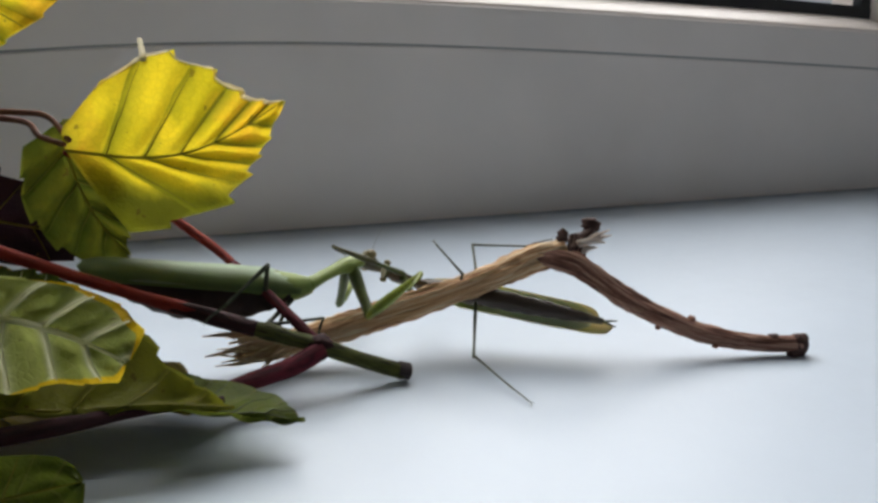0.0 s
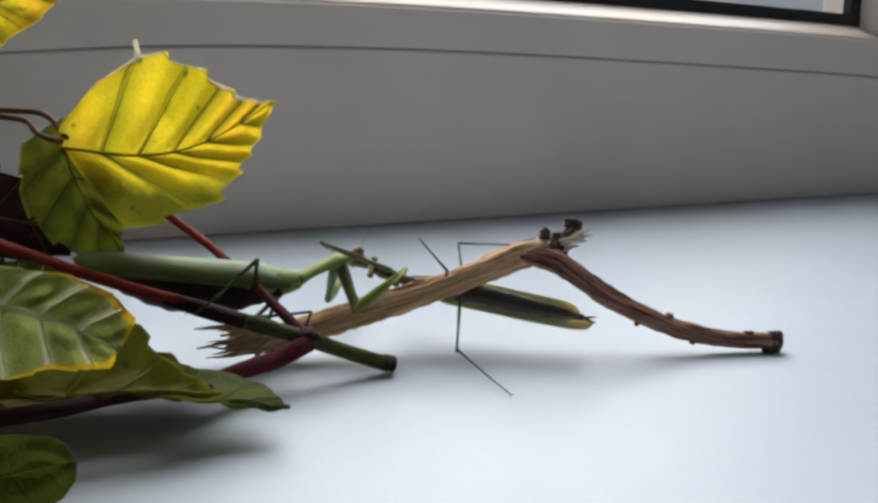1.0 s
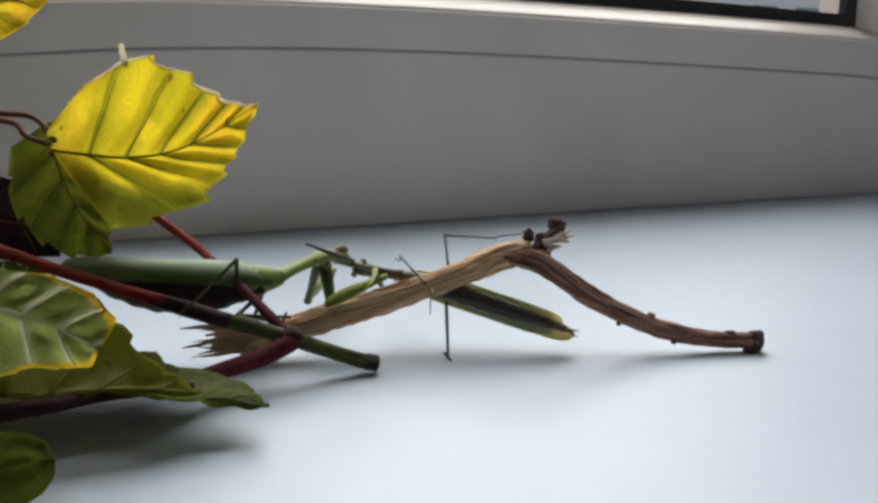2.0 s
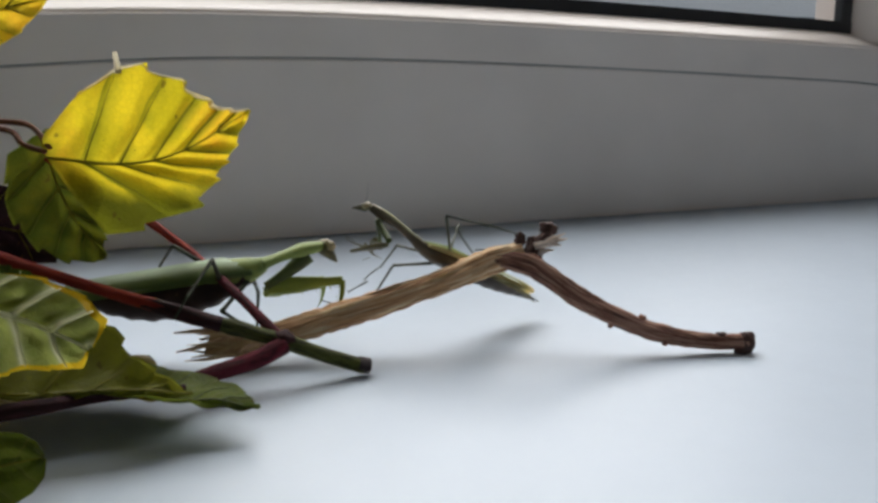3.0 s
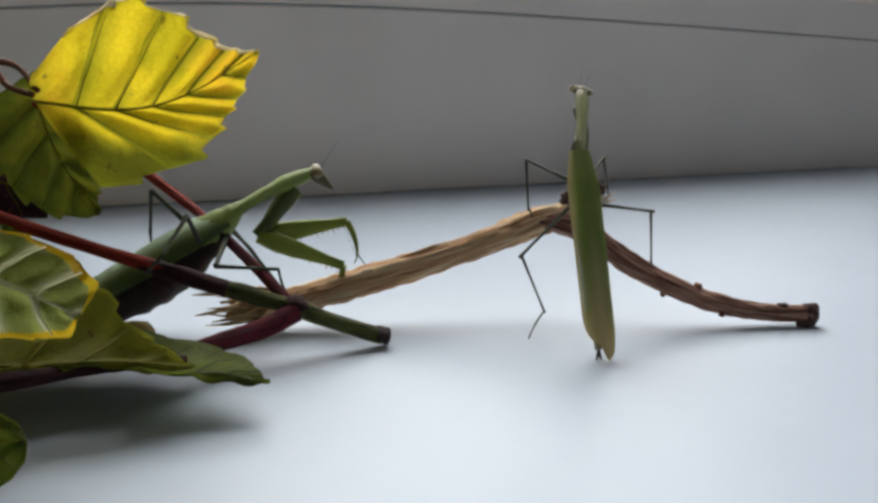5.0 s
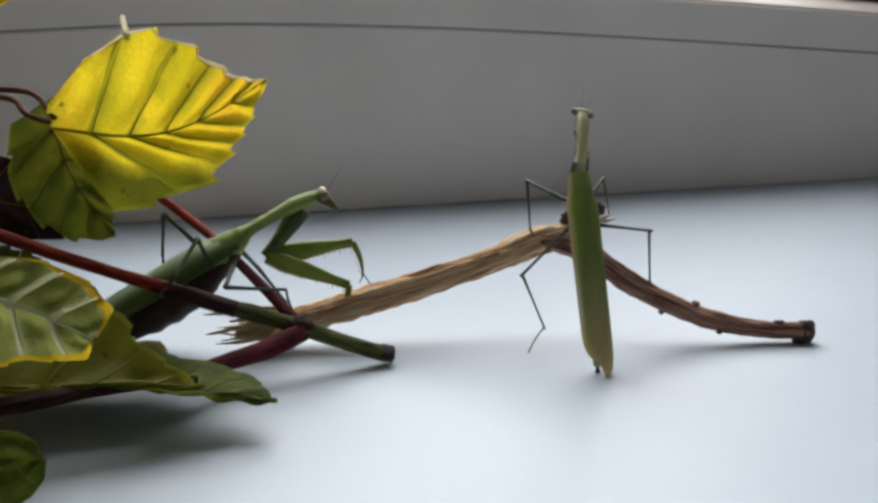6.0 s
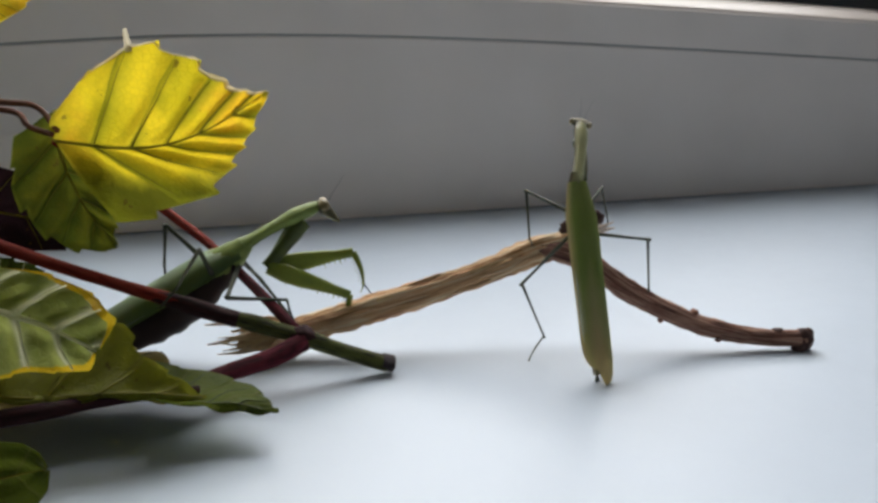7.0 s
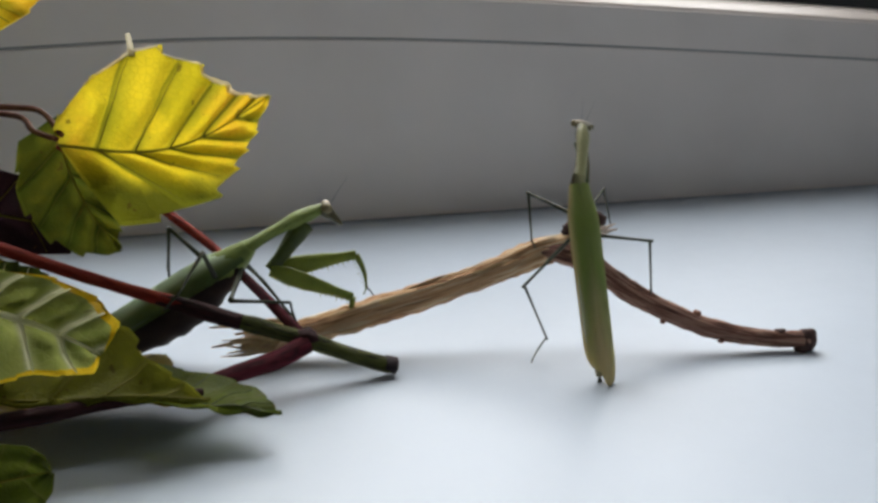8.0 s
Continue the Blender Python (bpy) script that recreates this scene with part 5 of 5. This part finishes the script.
    stance(male, 1.7, waist=(83.4, 199.1, 15.6), tail=(122.7, 167.2, 8.7), neck=(69.4, 192.9, 22.5), mouth=(69.5, 197.6, 21.8), dorsal=(0.50, 0.72, -0.47), fore_R=((73.7, 193.1, 20.7), (79.3, 199.2, 13.5), (89.0, 208.4, 11.6), (88.5, 215.7, 11.9), (89.0, 219.8, 11.9)), fore_L=((73.9, 193.4, 21.4), (65.0, 188.9, 25.9), (53.2, 185.3, 31.7), (57.0, 190.8, 28.7), (59.1, 194.0, 27.0)), mid_L=((89.9, 192.7, 16.9), (85.2, 180.8, 22.9), (82.5, 191.4, 28.8), (84.3, 197.4, 28.5)), mid_R=((88.5, 191.6, 13.7), (85.0, 205.0, 16.0), (94.1, 196.5, 17.0), (93.6, 194.8, 11.0)), hind_L=((94.0, 189.5, 16.2), (99.9, 205.6, 24.7), (113.1, 198.1, 24.6), (121.8, 199.1, 25.7)), hind_R=((90.6, 184.3, 14.0), (83.1, 169.8, 5.2), (86.2, 156.2, 1.3), (86.4, 148.7, 0.8)))
    stance(male, 2.8, waist=(87.3, 190.0, 29.2), tail=(129.4, 195.1, 4.7), neck=(74.8, 195.3, 38.9), mouth=(70.4, 196.8, 39.9), dorsal=(0.42, 0.50, 0.76), fore_L=((77.1, 194.0, 35.2), (75.7, 183.9, 31.1), (72.3, 197.1, 31.4), (75.4, 199.5, 25.3), (75.0, 203.5, 24.2)), fore_R=((77.5, 194.8, 35.3), (79.4, 203.7, 29.1), (81.6, 215.8, 23.5), (80.2, 222.5, 25.9), (80.6, 226.5, 27.0)), mid_L=((93.8, 190.2, 22.6), (80.5, 194.6, 21.7), (70.9, 201.3, 17.3), (68.0, 205.7, 14.0)), mid_R=((94.0, 193.6, 24.0), (87.3, 206.0, 25.5), (84.6, 214.4, 16.6), (81.1, 217.5, 12.4)), hind_L=((98.3, 190.9, 20.0), (92.9, 184.9, 37.6), (105.7, 177.4, 34.5), (113.5, 180.2, 31.3)), hind_R=((98.5, 194.5, 21.4), (109.0, 207.0, 31.5), (120.7, 211.4, 23.1), (127.0, 215.4, 18.2)))
    stance(male, 3.5, waist=(91.3, 201.8, 27.8), tail=(134.0, 221.9, 8.4), neck=(78.1, 207.6, 36.2), mouth=(76.2, 211.8, 35.1), dorsal=(0.42, 0.50, 0.76), fore_L=((80.7, 206.1, 32.8), (76.2, 196.4, 30.2), (80.9, 205.1, 20.9), (79.3, 212.1, 20.1), (79.4, 216.3, 20.0)), fore_R=((81.1, 206.8, 32.7), (85.2, 203.1, 23.3), (87.3, 216.5, 22.4), (85.9, 220.9, 16.7), (84.8, 222.6, 13.2)), mid_L=((98.3, 204.0, 22.1), (86.7, 195.9, 23.0), (98.2, 200.1, 19.8), (98.3, 198.4, 13.8)), mid_R=((97.3, 207.3, 23.5), (90.2, 219.4, 23.1), (88.4, 227.4, 13.6), (86.8, 232.0, 9.6)), hind_L=((102.6, 206.0, 20.1), (101.4, 198.8, 38.0), (113.1, 190.8, 32.5), (121.3, 190.9, 29.1)), hind_R=((101.7, 209.4, 21.5), (105.5, 224.0, 9.5), (93.9, 220.5, 1.0), (96.8, 216.9, 0.8)))
    stance(male, 3.6, waist=(91.6, 202.7, 23.6), tail=(134.8, 225.4, 8.2), neck=(77.4, 209.0, 29.6), mouth=(74.8, 212.9, 30.1), dorsal=(0.42, 0.50, 0.76), fore_L=((80.5, 207.2, 26.7), (74.8, 197.9, 25.7), (78.2, 206.7, 15.9), (77.6, 213.7, 14.0), (77.8, 217.8, 13.9)), fore_R=((80.9, 208.0, 26.7), (88.7, 211.8, 20.0), (90.3, 225.3, 19.9), (88.9, 229.4, 14.1), (87.7, 230.9, 10.4)), mid_L=((98.9, 205.4, 18.6), (87.0, 198.7, 21.8), (98.5, 202.5, 18.8), (98.6, 200.8, 12.7)), mid_R=((97.7, 208.7, 19.9), (90.1, 220.3, 22.1), (88.5, 228.3, 12.6), (87.0, 232.9, 8.7)), hind_L=((103.3, 207.7, 17.0), (104.6, 206.9, 36.2), (116.2, 198.8, 30.8), (124.2, 197.2, 27.4)), hind_R=((102.1, 211.0, 18.4), (106.5, 226.7, 8.2), (91.5, 215.2, 1.8), (93.8, 210.0, 0.8)))
    stance(male, 3.7, waist=(89.2, 198.2, 27.4), tail=(124.9, 229.5, 15.3), neck=(76.9, 190.1, 33.6), mouth=(77.2, 193.9, 31.2), dorsal=(0.44, -0.16, 0.88), fore_L=((79.5, 192.0, 30.7), (76.0, 182.9, 26.9), (79.2, 193.3, 19.8), (80.2, 199.2, 16.2), (81.4, 202.3, 14.0)), fore_R=((79.2, 192.7, 30.9), (83.6, 198.7, 23.5), (86.0, 209.1, 16.0), (87.4, 214.9, 12.3), (87.7, 218.1, 10.0)), mid_L=((95.5, 202.6, 23.0), (88.9, 190.9, 21.7), (97.3, 198.7, 18.1), (96.8, 193.9, 14.6)), mid_R=((93.6, 205.3, 24.4), (96.8, 212.8, 13.7), (107.7, 217.4, 11.9), (111.4, 221.2, 9.1)), hind_L=((99.2, 205.8, 21.8), (96.8, 187.4, 21.8), (108.5, 194.2, 16.6), (115.6, 197.8, 13.7)), hind_R=((97.3, 208.5, 23.2), (110.9, 216.5, 13.5), (122.7, 220.9, 6.5), (128.7, 224.5, 1.6)), spread=75)
    stance(male, 3.8, waist=(126.1, 182.6, 97.5), tail=(146.0, 188.9, 53.2), neck=(128.0, 191.5, 110.7), mouth=(129.9, 195.1, 112.6), dorsal=(0.31, -0.95, 0.00), fore_L=((126.5, 190.2, 106.7), (128.8, 189.4, 96.5), (128.0, 191.3, 83.6), (129.6, 196.3, 79.0), (131.7, 199.5, 77.9)), fore_R=((127.3, 190.4, 106.5), (129.0, 190.0, 96.1), (128.3, 191.8, 83.2), (130.2, 197.1, 79.1), (132.3, 200.3, 77.9)), mid_L=((127.5, 184.9, 89.1), (133.0, 181.2, 77.3), (138.1, 177.0, 67.3), (140.4, 174.9, 62.2)), mid_R=((130.5, 185.9, 90.6), (133.8, 183.9, 77.7), (137.0, 181.3, 66.4), (138.5, 179.9, 60.7)), hind_L=((129.5, 185.5, 84.5), (138.7, 178.0, 70.4), (144.1, 172.6, 58.1), (147.0, 169.3, 50.8)), hind_R=((132.6, 186.6, 86.1), (139.6, 180.8, 70.0), (143.3, 176.9, 56.5), (144.7, 174.9, 48.3)), spread=80)
    stance(male, 3.9, waist=(123.4, 186.0, 136.9), tail=(151.2, 208.0, 103.0), neck=(125.6, 195.3, 149.7), mouth=(127.4, 199.3, 149.0), dorsal=(0.69, -0.72, 0.10), fore_L=((123.7, 193.5, 146.1), (126.2, 195.5, 136.1), (127.6, 208.0, 139.2), (129.8, 214.4, 137.3), (131.9, 217.8, 137.1)), fore_R=((124.2, 193.9, 145.7), (125.8, 196.5, 135.7), (128.0, 208.7, 139.4), (130.2, 215.1, 137.5), (132.3, 218.5, 137.4)), mid_L=((126.2, 190.1, 129.5), (127.5, 181.1, 119.5), (137.4, 185.4, 114.2), (141.1, 185.2, 109.4)), mid_R=((127.8, 192.0, 132.1), (135.9, 198.4, 123.3), (144.6, 205.5, 119.1), (147.5, 206.6, 114.0)), hind_L=((129.0, 192.4, 126.1), (137.1, 180.5, 114.4), (147.5, 186.6, 106.3), (153.4, 187.7, 100.2)), hind_R=((130.7, 194.3, 128.6), (145.0, 196.1, 117.1), (154.0, 204.9, 110.0), (159.1, 209.9, 105.3)), spread=80)
    stance(male, 4.0, waist=(127.0, 192.0, 133.6), tail=(144.0, 211.0, 91.7), neck=(129.9, 198.1, 148.1), mouth=(131.3, 201.7, 150.5), dorsal=(0.34, -0.90, -0.27), mid_L=((127.7, 196.6, 126.0), (125.3, 209.7, 123.9), (130.6, 215.0, 114.5), (133.3, 216.0, 109.2)), mid_R=((130.9, 197.3, 127.6), (143.2, 195.2, 122.6), (147.3, 202.2, 113.7), (148.2, 205.5, 108.8)), hind_L=((129.5, 198.5, 121.7), (127.4, 202.9, 103.9), (128.9, 203.5, 89.4), (129.9, 203.4, 81.0)), hind_R=((132.6, 199.2, 123.3), (140.4, 197.6, 106.6), (146.4, 206.9, 97.3), (149.6, 214.0, 93.9)), fore_L=((128.1, 197.5, 144.1), (132.3, 204.6, 150.6), (136.6, 212.2, 160.3), (140.4, 217.9, 159.1), (142.5, 221.3, 159.2)), fore_R=((128.8, 197.9, 143.8), (133.7, 204.1, 150.7), (138.0, 211.7, 160.4), (141.8, 217.4, 159.1), (144.0, 220.7, 159.3)), spread=80)
    stance(male, 4.1, waist=(122.7, 180.9, 79.1), tail=(125.4, 173.9, 30.7), neck=(129.1, 191.8, 88.9), mouth=(131.4, 195.5, 90.1), dorsal=(0.02, -0.99, 0.14), mid_L=((121.3, 181.4, 70.4), (117.3, 190.3, 61.1), (120.5, 191.9, 49.6), (121.7, 190.6, 43.9)), mid_R=((124.9, 181.5, 70.6), (133.2, 175.4, 61.9), (135.1, 178.0, 50.4), (135.0, 179.7, 44.6)), hind_L=((121.6, 180.7, 65.5), (117.9, 180.2, 47.3), (116.7, 177.6, 33.1), (116.2, 175.5, 24.9)), hind_R=((125.2, 180.8, 65.6), (129.0, 176.1, 48.2), (130.1, 176.3, 33.7), (132.8, 182.2, 28.3)), fore_L=((126.7, 190.0, 85.7), (131.7, 197.5, 91.1), (136.7, 206.1, 99.4), (140.1, 211.1, 96.0), (142.3, 214.4, 95.0)), fore_R=((127.4, 189.9, 85.3), (132.9, 196.8, 91.1), (138.0, 205.4, 99.4), (141.5, 210.3, 95.9), (143.6, 213.6, 95.0)), spread=70)
    stance(male, 4.2, waist=(111.5, 167.6, 44.9), tail=(98.3, 135.5, 10.3), neck=(117.2, 176.2, 57.1), mouth=(119.7, 180.0, 57.5), dorsal=(0.14, -0.75, 0.64), fore_L=((115.2, 175.2, 53.3), (119.4, 176.7, 43.8), (124.5, 185.5, 52.0), (127.4, 189.6, 47.1), (129.4, 192.6, 45.3)), fore_R=((115.9, 175.1, 53.0), (120.1, 177.7, 43.7), (125.1, 186.4, 51.9), (128.0, 190.5, 47.0), (130.0, 193.5, 45.2)), mid_L=((107.2, 163.5, 38.3), (102.4, 175.6, 41.7), (105.6, 179.6, 30.8), (108.9, 184.2, 28.9)), mid_R=((110.6, 163.2, 37.2), (120.6, 170.5, 42.8), (126.7, 177.4, 35.1), (130.4, 181.6, 32.9)), hind_L=((105.9, 160.2, 34.7), (99.0, 171.0, 21.4), (103.5, 166.7, 8.3), (100.2, 165.5, 0.8)), hind_R=((109.3, 160.0, 33.7), (127.7, 159.9, 31.6), (131.8, 163.5, 18.2), (136.7, 169.6, 15.0)), spread=8)
    stance(male, 4.5, waist=(110.9, 167.7, 44.7), tail=(99.3, 136.4, 8.9), neck=(115.8, 177.2, 56.7), mouth=(118.3, 180.9, 57.2), dorsal=(0.22, -0.77, 0.60), fore_L=((113.9, 175.9, 52.9), (118.1, 176.9, 43.3), (123.1, 185.7, 51.4), (126.0, 189.8, 46.5), (128.0, 192.8, 44.8)), fore_R=((114.6, 175.8, 52.6), (118.8, 178.0, 43.2), (123.8, 186.8, 51.4), (126.7, 190.8, 46.4), (128.7, 193.8, 44.7)), mid_L=((106.8, 163.7, 38.0), (102.4, 176.1, 40.9), (104.1, 177.9, 29.2), (107.3, 182.4, 26.8)), mid_R=((110.2, 163.7, 36.8), (120.2, 171.4, 41.7), (126.3, 178.0, 33.7), (130.0, 182.2, 31.5)), hind_L=((105.6, 160.5, 34.3), (97.9, 169.7, 20.3), (101.1, 163.3, 7.6), (96.5, 159.4, 1.7)), hind_R=((109.1, 160.5, 33.2), (127.4, 160.2, 30.9), (131.5, 163.5, 17.3), (136.5, 169.5, 14.1)))
    stance(male, 5.2, waist=(111.8, 167.6, 45.7), tail=(108.8, 149.0, 0.5), neck=(117.8, 176.7, 57.5), mouth=(120.3, 180.5, 57.8), dorsal=(0.11, -0.92, 0.37), fore_L=((115.6, 175.5, 53.8), (119.1, 175.7, 43.9), (124.1, 184.4, 52.2), (126.7, 188.3, 47.0), (128.6, 191.3, 45.1)), fore_R=((116.4, 175.5, 53.5), (119.9, 177.0, 43.7), (124.9, 185.6, 52.1), (127.4, 189.5, 46.9), (129.3, 192.5, 44.9)), mid_L=((109.3, 165.9, 37.4), (103.3, 177.4, 41.3), (103.6, 175.7, 29.4), (106.8, 180.0, 26.6)), mid_R=((112.9, 166.2, 37.0), (123.0, 173.9, 41.6), (129.1, 180.2, 33.5), (132.3, 184.2, 30.3)), hind_L=((109.0, 164.0, 32.8), (100.0, 172.4, 18.9), (105.0, 169.5, 5.6), (101.1, 168.5, 0.8)), hind_R=((112.6, 164.3, 32.4), (130.8, 164.1, 29.4), (133.8, 166.6, 15.5), (138.8, 172.5, 12.0)))
    stance(male, 8.0, waist=(111.8, 167.6, 45.7), tail=(108.8, 149.0, 0.5), neck=(117.8, 176.7, 57.5), mouth=(120.3, 180.5, 57.8), dorsal=(0.11, -0.92, 0.37), fore_L=((115.6, 175.5, 53.8), (119.1, 175.7, 43.9), (124.1, 184.4, 52.2), (126.7, 188.3, 47.0), (128.6, 191.3, 45.1)), fore_R=((116.4, 175.5, 53.5), (119.9, 177.0, 43.7), (124.9, 185.6, 52.1), (127.4, 189.5, 46.9), (129.3, 192.5, 44.9)), mid_L=((109.3, 165.9, 37.4), (103.3, 177.4, 41.3), (103.6, 175.7, 29.4), (106.8, 180.0, 26.6)), mid_R=((112.9, 166.2, 37.0), (123.0, 173.9, 41.6), (129.1, 180.2, 33.5), (132.3, 184.2, 30.3)), hind_L=((109.0, 164.0, 32.8), (100.0, 172.4, 18.9), (105.0, 169.5, 5.6), (101.1, 168.5, 0.8)), hind_R=((112.6, 164.3, 32.4), (130.8, 164.1, 29.4), (133.8, 166.6, 15.5), (138.8, 172.5, 12.0)))
    # stances end
    beat(male, 3.7, 4.1)
    for who in (female, male):
        walk(who.root, who.root_rows)
        for key, rows in who.rows.items():
            if rows:
                walk(who.parts[key], sorted(rows, key=lambda r: r[0]))


motions()
